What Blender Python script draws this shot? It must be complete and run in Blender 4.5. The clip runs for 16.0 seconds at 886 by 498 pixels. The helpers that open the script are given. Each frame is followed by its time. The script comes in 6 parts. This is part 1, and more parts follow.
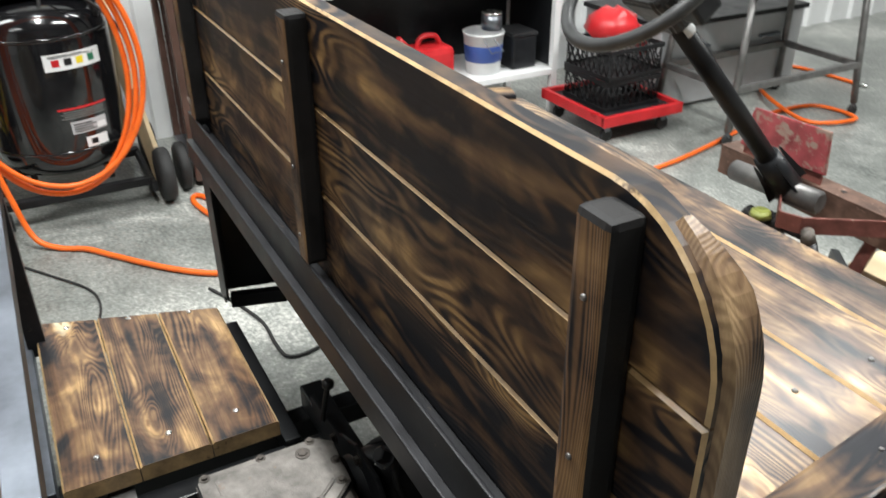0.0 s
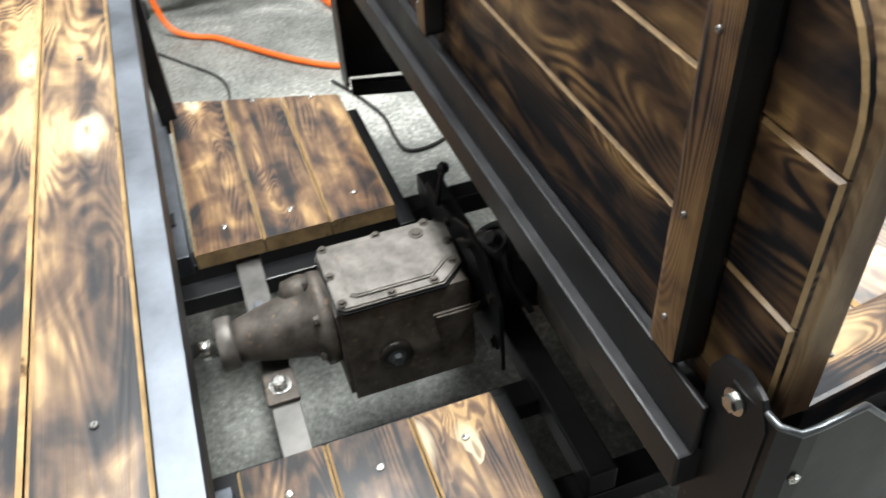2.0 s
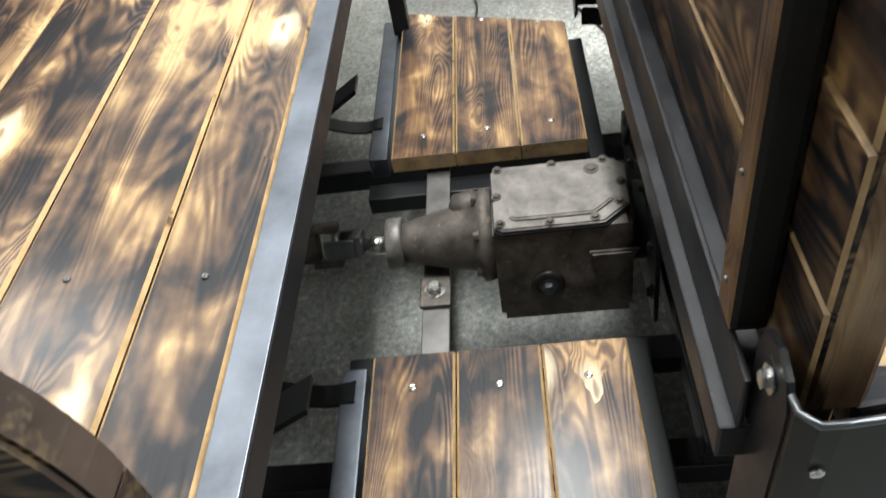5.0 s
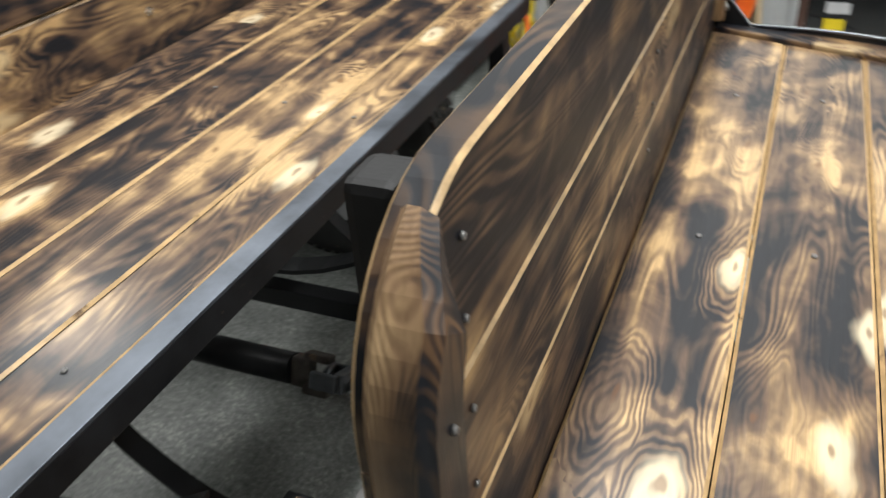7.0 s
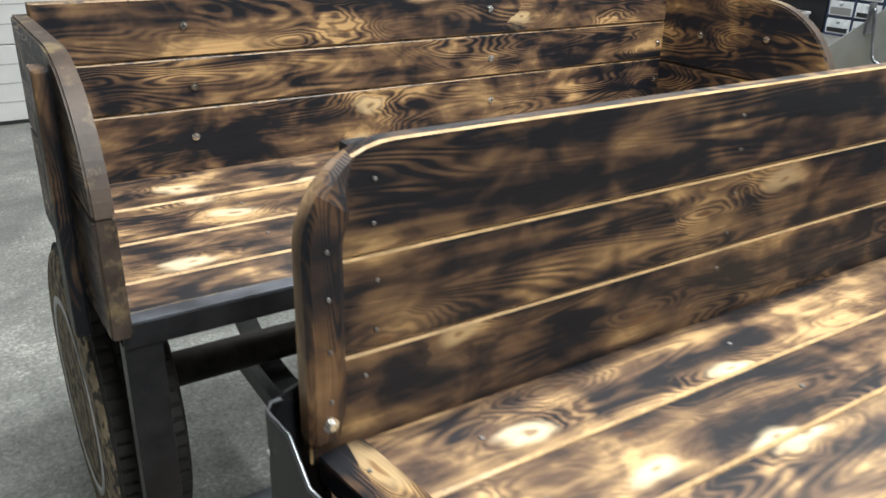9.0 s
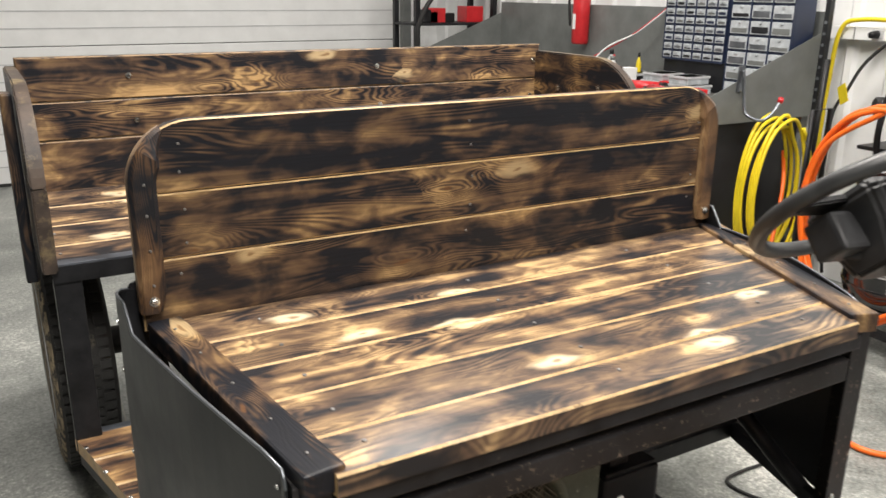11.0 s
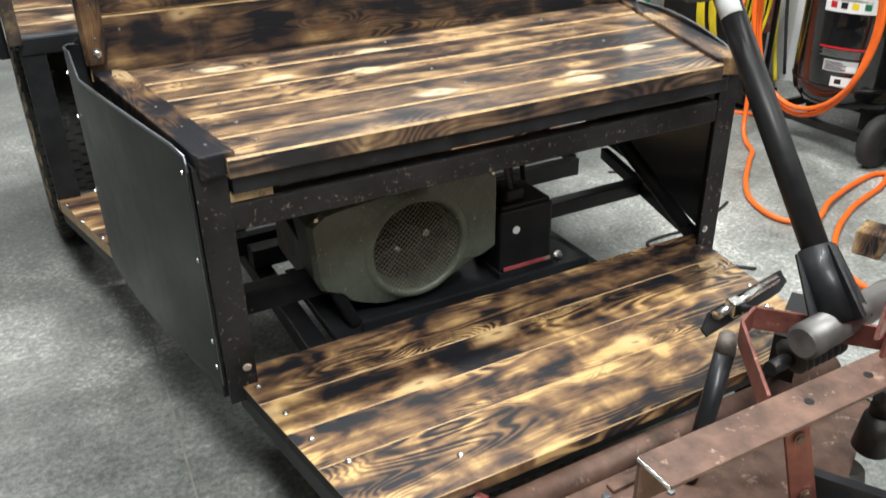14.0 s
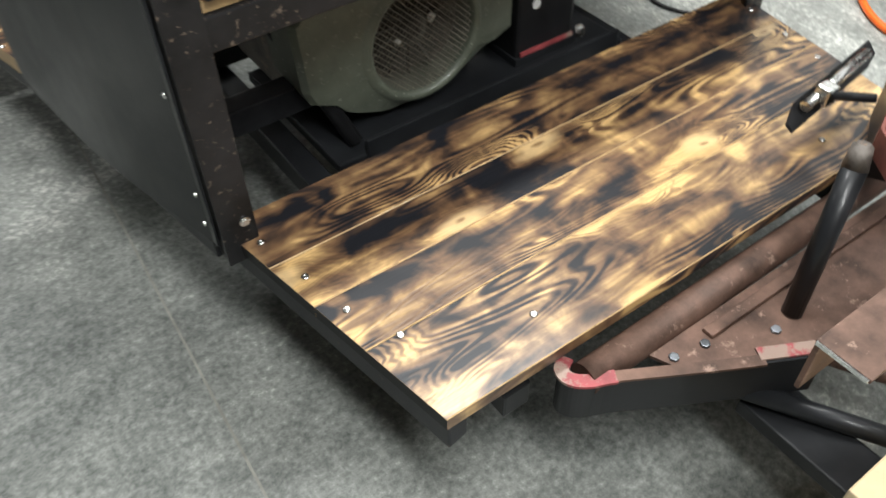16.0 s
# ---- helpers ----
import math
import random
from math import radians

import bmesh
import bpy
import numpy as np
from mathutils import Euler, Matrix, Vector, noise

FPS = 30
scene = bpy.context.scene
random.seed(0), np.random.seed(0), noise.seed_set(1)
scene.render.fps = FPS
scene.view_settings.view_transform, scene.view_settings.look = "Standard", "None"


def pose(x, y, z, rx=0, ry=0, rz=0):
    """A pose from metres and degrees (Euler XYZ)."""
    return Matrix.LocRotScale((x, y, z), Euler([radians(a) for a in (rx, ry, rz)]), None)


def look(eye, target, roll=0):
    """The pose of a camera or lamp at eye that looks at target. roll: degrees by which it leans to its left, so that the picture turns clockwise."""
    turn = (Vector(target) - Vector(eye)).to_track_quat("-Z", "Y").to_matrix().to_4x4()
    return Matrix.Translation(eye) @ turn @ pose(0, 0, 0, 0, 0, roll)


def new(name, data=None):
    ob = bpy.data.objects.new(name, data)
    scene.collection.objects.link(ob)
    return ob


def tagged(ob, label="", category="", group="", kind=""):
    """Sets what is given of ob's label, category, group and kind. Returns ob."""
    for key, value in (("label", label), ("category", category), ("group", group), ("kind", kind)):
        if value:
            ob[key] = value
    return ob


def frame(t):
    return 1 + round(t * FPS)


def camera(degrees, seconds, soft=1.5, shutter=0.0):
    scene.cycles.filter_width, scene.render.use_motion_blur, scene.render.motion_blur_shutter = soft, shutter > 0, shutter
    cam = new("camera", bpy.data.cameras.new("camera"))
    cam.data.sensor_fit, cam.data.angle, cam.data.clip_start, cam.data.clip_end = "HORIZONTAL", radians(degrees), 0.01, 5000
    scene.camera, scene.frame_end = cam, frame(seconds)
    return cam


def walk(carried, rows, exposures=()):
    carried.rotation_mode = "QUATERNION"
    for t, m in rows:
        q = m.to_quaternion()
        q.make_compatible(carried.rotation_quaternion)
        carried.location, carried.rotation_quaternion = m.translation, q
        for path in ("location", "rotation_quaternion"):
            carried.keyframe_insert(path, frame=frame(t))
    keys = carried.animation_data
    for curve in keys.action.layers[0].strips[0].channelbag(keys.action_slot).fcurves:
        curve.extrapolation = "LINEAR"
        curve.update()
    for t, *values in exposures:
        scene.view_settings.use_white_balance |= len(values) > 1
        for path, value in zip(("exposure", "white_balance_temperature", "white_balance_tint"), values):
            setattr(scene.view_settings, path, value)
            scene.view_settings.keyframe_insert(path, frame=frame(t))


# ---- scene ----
cam = camera(57.2, 16.0, shutter=0.5)
PATH = [
    (0, (-0.992, 0.339, 1.438), (0.546, -0.485, 0.461), -0.3),
    (0.5, (-0.976, 0.35, 1.428), (0.479, -0.517, 0.365), -1.1),
    (1, (-0.982, 0.368, 1.407), (0.454, -0.448, 0.279), -1.3),
    (1.5, (-0.995, 0.363, 1.38), (0.43, -0.284, 0.133), -2.1),
    (2, (-1.002, 0.333, 1.372), (0.425, -0.106, 0.042), -3.8),
    (2.5, (-1.005, 0.294, 1.357), (0.398, 0.126, -0.059), -5.1),
    (3, (-1.021, 0.223, 1.323), (0.272, 0.362, -0.196), -8.2),
    (3.2, (-1.029, 0.212, 1.319), (0.235, 0.409, -0.219), -9.7),
    (5.3, (-1.058, 0.158, 1.372), (0.424, 0.345, 0.042), -11.4),
    (5.5, (-1.052, 0.121, 1.376), (0.471, 0.287, 0.09), -11.4),
    (6, (-1.023, 0.03, 1.396), (0.567, 0.187, 0.193), -9.6),
    (6.5, (-0.938, -0.102, 1.422), (0.635, 0.276, 0.247), -7.2),
    (7, (-0.958, -0.184, 1.395), (0.565, 0.513, 0.302), -4.3),
    (7.5, (-0.971, -0.385, 1.404), (0.351, 0.718, 0.386), -2.6),
    (8, (-0.98, -0.492, 1.424), (0.11, 0.919, 0.517), -3.3),
    (8.5, (-1.037, -0.642, 1.435), (-0.016, 0.868, 0.612), 0.4),
    (9, (-1.036, -0.83, 1.459), (-0.031, 0.707, 0.666), 1.5),
    (9.5, (-0.951, -1.077, 1.422), (-0.029, 0.514, 0.635), 0.8),
    (10, (-0.941, -1.302, 1.459), (-0.032, 0.334, 0.754), -0.7),
    (10.2, (-0.956, -1.365, 1.458), (-0.03, 0.274, 0.784), 0.0),
    (12.3, (-0.878, -1.976, 1.417), (0.076, -0.315, 0.844), 0.7),
    (12.5, (-0.873, -2.008, 1.414), (0.058, -0.342, 0.817), 0.2),
    (13, (-0.877, -2.032, 1.364), (0.008, -0.379, 0.668), -0.6),
    (13.5, (-0.871, -2.034, 1.34), (-0.025, -0.42, 0.516), -1.2),
    (14, (-0.863, -2.022, 1.315), (-0.037, -0.463, 0.374), -1.0),
    (14.5, (-0.864, -2.014, 1.306), (-0.054, -0.489, 0.297), -0.7),
    (15, (-0.874, -1.964, 1.289), (-0.085, -0.499, 0.18), 0.2),
    (15.5, (-0.902, -1.781, 1.269), (-0.153, -0.455, -0.028), -0.1),
    (16, (-0.864, -1.608, 1.241), (-0.072, -0.474, -0.204), -1.2),
]
walk(cam, [(t, look(eye, target, roll)) for t, eye, target, roll in PATH], [(0, 0.0, 6500, 10), (1.0, 0.1, 6500, 10), (1.6, 0.3, 6500, 10), (2.1, 0.3, 6500, 10), (3.2, 0.05, 6500, 10), (5.5, 0.05, 6500, 10), (6.5, -0.38, 6500, 10), (7.2, -0.42, 6500, 10), (8.0, 0.0, 6500, 10), (10.2, 0.0, 6500, 10), (12.3, 0.0, 8200, 25), (13.0, 0.0, 8000, 23), (13.6, 0.0, 6700, 14), (14.2, 0.0, 6500, 10), (16, 0.0, 6500, 10)])


# ---- light ----
world = bpy.data.worlds.new("garage_air")
scene.world = world
world.use_nodes = True
world.node_tree.nodes["Background"].inputs[0].default_value = (0.62, 0.66, 0.7, 1)
world.node_tree.nodes["Background"].inputs[1].default_value = 0.006


def ceiling_lamp(x, y, sx, sy, watts, colour=(0.98, 1.0, 0.98)):
    data = bpy.data.lights.new("ceiling_lamp_light", "AREA")
    data.shape, data.size, data.size_y, data.energy, data.color = "RECTANGLE", sx, sy, watts, colour
    lamp = new("ceiling_lamp_light", data)
    lamp.matrix_world = look((x, y, 3.55), (x, y, 0))
    return lamp


for lx, ly, sx, sy, watts in ((0.5, 0.12, 2.2, 0.35, 165), (1.5, -3.2, 0.6, 2.2, 75), (-0.8, -2.6, 0.6, 2.2, 165), (1.5, 2.8, 0.6, 2.2, 60), (-1.7, 3.6, 0.6, 2.2, 35)):
    ceiling_lamp(lx, ly, sx, sy, watts)



# ---- mesh helpers ----
def part(name, bm, material, parent=None, label="", smooth=False):
    me = bpy.data.meshes.new(name)
    bm.to_mesh(me)
    bm.free()
    for m in material if isinstance(material, (list, tuple)) else [material]:
        me.materials.append(m)
    if smooth:
        for p in me.polygons:
            p.use_smooth = True
    ob = new(name, me)
    if parent is not None:
        ob.parent = parent
    if label:
        ob["label"] = label
    return ob


def thing(name, label, category, group="", kind="", at=(0, 0, 0)):
    ob = new(name)
    ob.location = at
    ob.empty_display_size = 0.05
    return tagged(ob, label, category, group, kind)


def box(x0, x1, y0, y1, z0, z1, bevel=0.0, bm=None):
    own = bmesh.new()
    bmesh.ops.create_cube(own, size=1, matrix=Matrix.LocRotScale(((x0 + x1) / 2, (y0 + y1) / 2, (z0 + z1) / 2), None, (abs(x1 - x0), abs(y1 - y0), abs(z1 - z0))))
    if bevel:
        bmesh.ops.bevel(own, geom=own.edges[:], offset=bevel, segments=2, affect="EDGES", profile=0.6)
    return merge(bm, own)


def merge(bm, own):
    """Adds own to bm (or gives own back)."""
    if bm is None:
        return own
    me = bpy.data.meshes.new("tmp")
    own.to_mesh(me)
    own.free()
    bm.from_mesh(me)
    bpy.data.meshes.remove(me)
    return bm


def moved(bm, m):
    bmesh.ops.transform(bm, matrix=m, verts=bm.verts[:])
    return bm


def tube(points, r, sides=10, bm=None, closed=False, caps=True):
    """A round tube along points; r is one radius or one for each point."""
    own = bmesh.new()
    pts = [Vector(p) for p in points]
    n = len(pts)
    rs = r if isinstance(r, (list, tuple)) else [r] * n
    rings, up = [], None
    for i, p in enumerate(pts):
        a = pts[i - 1] if (i > 0 or closed) else p
        b = pts[(i + 1) % n] if (i < n - 1 or closed) else p
        d = (b - a).normalized()
        if up is None:
            up = d.orthogonal().normalized()
        side = d.cross(up)
        side = side.normalized() if side.length > 1e-6 else d.orthogonal().normalized()
        up = side.cross(d).normalized()
        rings.append([own.verts.new(p + rs[i] * (math.cos(k) * side + math.sin(k) * up)) for k in [2 * math.pi * j / sides for j in range(sides)]])
    for i in range(n if closed else n - 1):
        ra, rb = rings[i], rings[(i + 1) % n]
        for j in range(sides):
            f = own.faces.new((ra[j], ra[(j + 1) % sides], rb[(j + 1) % sides], rb[j]))
            f.smooth = True
    if caps and not closed:
        own.faces.new(rings[0][::-1])
        own.faces.new(rings[-1])
    return merge(bm, own)


def smooth_path(points, steps=8):
    """Points along a Catmull-Rom curve."""
    p = [Vector(q) for q in points]
    p = [2 * p[0] - p[1]] + p + [2 * p[-1] - p[-2]]
    out = []
    for i in range(1, len(p) - 2):
        a, b, c, d = p[i - 1 : i + 3]
        for k in range(steps):
            t = k / steps
            out.append(0.5 * ((2 * b) + (c - a) * t + (2 * a - 5 * b + 4 * c - d) * t * t + (3 * b - a - 3 * c + d) * t**3))
    return out + [p[-2]]


def cyl(a, b, r0, r1=None, sides=24, bm=None, bevel=0.0):
    a, b = Vector(a), Vector(b)
    own = bmesh.new()
    bmesh.ops.create_cone(own, cap_ends=True, segments=sides, radius1=r0, radius2=r0 if r1 is None else r1, depth=(b - a).length)
    if bevel:
        bmesh.ops.bevel(own, geom=[e for e in own.edges if len(e.link_faces) == 2 and any(len(f.verts) > 4 for f in e.link_faces)], offset=bevel, segments=2, affect="EDGES")
    for f in own.faces:
        f.smooth = len(f.verts) == 4
    bmesh.ops.transform(own, matrix=Matrix.Translation((a + b) / 2) @ (b - a).to_track_quat("Z", "Y").to_matrix().to_4x4(), verts=own.verts[:])
    return merge(bm, own)


def lathe(profile, centre=(0, 0, 0), sides=32, bm=None, turn=None):
    """Turns (radius, height) pairs round z."""
    own = bmesh.new()
    rings = []
    for r, z in profile:
        rings.append([own.verts.new((r * math.cos(2 * math.pi * j / sides), r * math.sin(2 * math.pi * j / sides), z)) for j in range(sides)])
    for ra, rb in zip(rings, rings[1:]):
        for j in range(sides):
            f = own.faces.new((ra[j], ra[(j + 1) % sides], rb[(j + 1) % sides], rb[j]))
            f.smooth = True
    own.faces.new(rings[0][::-1])
    own.faces.new(rings[-1])
    m = Matrix.Translation(centre)
    bmesh.ops.transform(own, matrix=m @ turn if turn is not None else m, verts=own.verts[:])
    return merge(bm, own)


def prism(outline, depth, m=None, bm=None, bevel=0.0):
    """A flat outline of (x, y) pushed up z by depth, then posed by m."""
    own = bmesh.new()
    low = [own.verts.new((x, y, 0)) for x, y in outline]
    high = [own.verts.new((x, y, depth)) for x, y in outline]
    own.faces.new(low[::-1])
    own.faces.new(high)
    n = len(low)
    for i in range(n):
        own.faces.new((low[i], low[(i + 1) % n], high[(i + 1) % n], high[i]))
    bmesh.ops.recalc_face_normals(own, faces=own.faces[:])
    if bevel:
        bmesh.ops.bevel(own, geom=[e for e in own.edges if len(e.link_faces) == 2 and any(len(f.verts) == n for f in e.link_faces)], offset=bevel, segments=2, affect="EDGES")
    if m is not None:
        bmesh.ops.transform(own, matrix=m, verts=own.verts[:])
    return merge(bm, own)


# axes for prism: outline x -> first axis, outline y -> second, depth -> third
def frame_axes(a, b, c, origin):
    m = Matrix((a, b, c)).transposed().to_4x4()
    m.translation = origin
    return m


XZ = lambda y: frame_axes((1, 0, 0), (0, 0, 1), (0, 1, 0), (0, y, 0))
YZ = lambda x: frame_axes((0, 1, 0), (0, 0, 1), (1, 0, 0), (x, 0, 0))
XY = lambda z: frame_axes((1, 0, 0), (0, 1, 0), (0, 0, 1), (0, 0, z))


# ---- materials ----
def material(name):
    m = bpy.data.materials.new(name)
    m.use_nodes = True
    return m, m.node_tree.nodes, m.node_tree.links, m.node_tree.nodes["Principled BSDF"]


def ramp(nodes, stops, mode="LINEAR"):
    r = nodes.new("ShaderNodeValToRGB")
    r.color_ramp.interpolation = mode
    while len(r.color_ramp.elements) < len(stops):
        r.color_ramp.elements.new(0.5)
    for e, (p, c) in zip(r.color_ramp.elements, stops):
        e.position, e.color = p, (*c, 1) if len(c) == 3 else c
    return r


def math_node(nodes, links, op, a, b=None):
    n = nodes.new("ShaderNodeMath")
    n.operation = op
    for i, v in enumerate((a, b)):
        if v is None:
            continue
        if isinstance(v, (int, float)):
            n.inputs[i].default_value = v
        else:
            links.new(v, n.inputs[i])
    return n.outputs[0]


def noise_node(nodes, links, vector, scale, detail=4, rough=0.55, distortion=0.0):
    n = nodes.new("ShaderNodeTexNoise")
    n.inputs["Scale"].default_value, n.inputs["Detail"].default_value = scale, detail
    n.inputs["Roughness"].default_value, n.inputs["Distortion"].default_value = rough, distortion
    if vector is not None:
        links.new(vector, n.inputs["Vector"])
    return n.outputs["Fac"]


def mapped(nodes, links, scale=(1, 1, 1), random_shift=True):
    """Object coordinates, shifted by each object's own random number."""
    co = nodes.new("ShaderNodeTexCoord")
    mp = nodes.new("ShaderNodeMapping")
    mp.inputs["Scale"].default_value = scale
    links.new(co.outputs["Object"], mp.inputs["Vector"])
    if not random_shift:
        return mp.outputs[0]
    info = nodes.new("ShaderNodeObjectInfo")
    mul = nodes.new("ShaderNodeVectorMath")
    mul.operation = "MULTIPLY_ADD"
    mul.inputs[1].default_value = (37.0, 19.0, 11.0)
    links.new(info.outputs["Random"], mul.inputs[0])
    links.new(mp.outputs[0], mul.inputs[2])
    return mul.outputs[0]


def bump(nodes, links, height, strength, distance, bsdf):
    b = nodes.new("ShaderNodeBump")
    b.inputs["Strength"].default_value, b.inputs["Distance"].default_value = strength, distance
    links.new(height, b.inputs["Height"])
    links.new(b.outputs[0], bsdf.inputs["Normal"])


def mix(nodes, links, fac, a, b, blend="MIX"):
    n = nodes.new("ShaderNodeMix")
    n.data_type, n.blend_type = "RGBA", blend
    for socket, v in ((n.inputs[0], fac), (n.inputs[6], a), (n.inputs[7], b)):
        if isinstance(v, (int, float)):
            socket.default_value = v
        elif isinstance(v, tuple):
            socket.default_value = (*v, 1)
        else:
            links.new(v, socket)
    return n.outputs[2]


def charred_wood(name, char=0.5, light=(0.64, 0.40, 0.175), mid=(0.118, 0.072, 0.047), dark=(0.008, 0.009, 0.013), cream=(0.93, 0.80, 0.56), rough=0.40, coat=0.47, knots=0.42, lines=30.0, contrast=(0.03, 0.26), gloss=0.4, patch=(9.0, 13.0), gain=1.3, oval=(1.0, 8.0)):
    """Torched and varnished pine, grain along the object's x."""
    m, N, L, bsdf = material(name)
    co = mapped(N, L)

    def stretched(sx, sy, sz):
        mp = N.new("ShaderNodeMapping")
        mp.inputs["Scale"].default_value = (sx, sy, sz)
        L.new(co, mp.inputs["Vector"])
        return mp.outputs[0]

    def times(v, k):
        return math_node(N, L, "MULTIPLY", v, k)

    def plus(v, k):
        return math_node(N, L, "ADD", v, k)

    # knots: sparse stretched cells, some left out
    vor = N.new("ShaderNodeTexVoronoi")
    vor.voronoi_dimensions = "2D"
    vor.inputs["Scale"].default_value = 1.0
    wob = N.new("ShaderNodeTexNoise")
    wob.inputs["Scale"].default_value, wob.inputs["Detail"].default_value = 1.0, 2
    L.new(stretched(11.0, 26.0, 10.0), wob.inputs["Vector"])
    off = N.new("ShaderNodeVectorMath")
    off.operation = "MULTIPLY_ADD"
    off.inputs[1].default_value = (0.34, 0.34, 0.0)
    L.new(wob.outputs["Color"], off.inputs[0])
    L.new(stretched(3.4, 8.5, 0.0), off.inputs[2])
    L.new(off.outputs[0], vor.inputs["Vector"])
    sep = N.new("ShaderNodeSeparateColor")
    L.new(vor.outputs["Color"], sep.inputs[0])
    kept = math_node(N, L, "LESS_THAN", sep.outputs[0], knots)
    near = ramp(N, [(0.0, (1, 1, 1)), (0.5, (0, 0, 0))], "EASE")
    L.new(vor.outputs["Distance"], near.inputs[0])
    knot = times(near.outputs[0], kept)
    pale = ramp(N, [(0.08, (1, 1, 1)), (0.21, (0, 0, 0))], "EASE")
    L.new(vor.outputs["Distance"], pale.inputs[0])
    spot = times(pale.outputs[0], math_node(N, L, "LESS_THAN", sep.outputs[0], knots * 0.62))
    core = ramp(N, [(0.02, (1, 1, 1)), (0.05, (0, 0, 0))])
    L.new(vor.outputs["Distance"], core.inputs[0])
    # growth rings, bent round the knots
    flow = noise_node(N, L, stretched(oval[0], oval[1], 5.0), 1.0, 2, 0.5, 0.3)
    bent = plus(times(flow, lines), times(knot, 5.0))
    rings = ramp(N, [(0.0, (0, 0, 0)), (0.14, (0.15, 0.15, 0.15)), (0.34, (0.9, 0.9, 0.9)), (0.5, (1, 1, 1))])
    L.new(math_node(N, L, "PINGPONG", bent, 0.5), rings.inputs[0])
    fibre = noise_node(N, L, stretched(7.0, 300.0, 140.0), 1.0, 3, 0.6)
    # char: patches of the torch, and streaks along the grain
    burn = noise_node(N, L, stretched(patch[0], patch[1], 7.0), 1.0, 4, 0.5, 0.5)
    streak = noise_node(N, L, stretched(2.2, 22.0, 9.0), 1.0, 3, 0.55, 0.2)
    broad = noise_node(N, L, stretched(1.8, 2.6, 2.0), 1.0, 2)
    ringed = noise_node(N, L, stretched(3.0, 6.0, 4.0), 1.0, 2)
    show = ramp(N, [(0.44, (contrast[0],) * 3), (0.62, (contrast[1],) * 3)])
    L.new(ringed, show.inputs[0])
    s = plus(times(burn, 0.85), plus(times(streak, 0.80), times(broad, 0.42)))
    s = plus(times(plus(s, char - 1.51), gain), 0.47)
    s = plus(s, math_node(N, L, "MULTIPLY", math_node(N, L, "SUBTRACT", 0.55, rings.outputs[0]), show.outputs[0]))
    s = math_node(N, L, "SUBTRACT", s, times(knot, 0.17))
    s = plus(s, times(math_node(N, L, "SUBTRACT", fibre, 0.5), 0.14))
    fine_tone = ramp(N, [(0.3, (0.72, 0.70, 0.68)), (0.65, (1.12, 1.12, 1.12))])
    L.new(fibre, fine_tone.inputs[0])
    half = tuple(0.5 * p + 0.5 * q for p, q in zip(light, mid))
    deep = tuple(0.42 * p + 0.58 * q for p, q in zip(mid, dark))
    warm = tuple(0.16 * p + 0.84 * q for p, q in zip(light, mid))
    tone = ramp(N, [(0.25, light), (0.35, half), (0.45, warm), (0.55, mid), (0.64, deep), (0.76, dark)])
    L.new(s, tone.inputs[0])
    grain = mix(N, L, 1.0, tone.outputs[0], fine_tone.outputs[0], "MULTIPLY")
    bright = times(spot, 0.66)
    col = mix(N, L, bright, grain, cream)
    col = mix(N, L, math_node(N, L, "MULTIPLY", times(core.outputs[0], kept), 0.7), col, (0.14, 0.06, 0.022))
    L.new(col, bsdf.inputs["Base Color"])
    rg = ramp(N, [(0.3, (rough - 0.05,) * 3), (0.8, (rough + 0.12,) * 3)])
    L.new(s, rg.inputs[0])
    L.new(rg.outputs[0], bsdf.inputs["Roughness"])
    bsdf.inputs["Coat Weight"].default_value = coat
    bsdf.inputs["Specular IOR Level"].default_value = gloss
    bsdf.inputs["Coat Roughness"].default_value = 0.2
    height = plus(times(rings.outputs[0], 0.5), times(fibre, 0.7))
    bump(N, L, height, 0.3, 0.001, bsdf)
    return m


def plain(name, colour, rough=0.5, metal=0.0, vary=0.25, scale=14.0, grain=0.15, coat=0.0, spots=None, spot_amount=0.0, spot_scale=60.0):
    """Paint, plastic or metal with stains and fine relief."""
    m, N, L, bsdf = material(name)
    co = mapped(N, L)
    big = noise_node(N, L, co, scale, 5, 0.62)
    dark = tuple(c * (1 - vary) for c in colour)
    lite = tuple(min(1.0, c * (1 + vary) + 0.004) for c in colour)
    r = ramp(N, [(0.3, dark), (0.7, lite)])
    L.new(big, r.inputs[0])
    out = r.outputs[0]
    fine = noise_node(N, L, co, scale * 14, 3)
    if spots:
        sp = noise_node(N, L, co, spot_scale, 5, 0.7)
        sr = ramp(N, [(0.72 - spot_amount, (0, 0, 0)), (0.80 - spot_amount, (1, 1, 1))])
        L.new(sp, sr.inputs[0])
        out = mix(N, L, sr.outputs[0], out, spots)
    L.new(out, bsdf.inputs["Base Color"])
    rr = ramp(N, [(0.25, (max(0.03, rough - 0.1),) * 3), (0.75, (min(1, rough + 0.1),) * 3)])
    L.new(big, rr.inputs[0])
    L.new(rr.outputs[0], bsdf.inputs["Roughness"])
    bsdf.inputs["Metallic"].default_value = metal
    bsdf.inputs["Coat Weight"].default_value = coat
    bump(N, L, fine, grain, 0.001, bsdf)
    return m


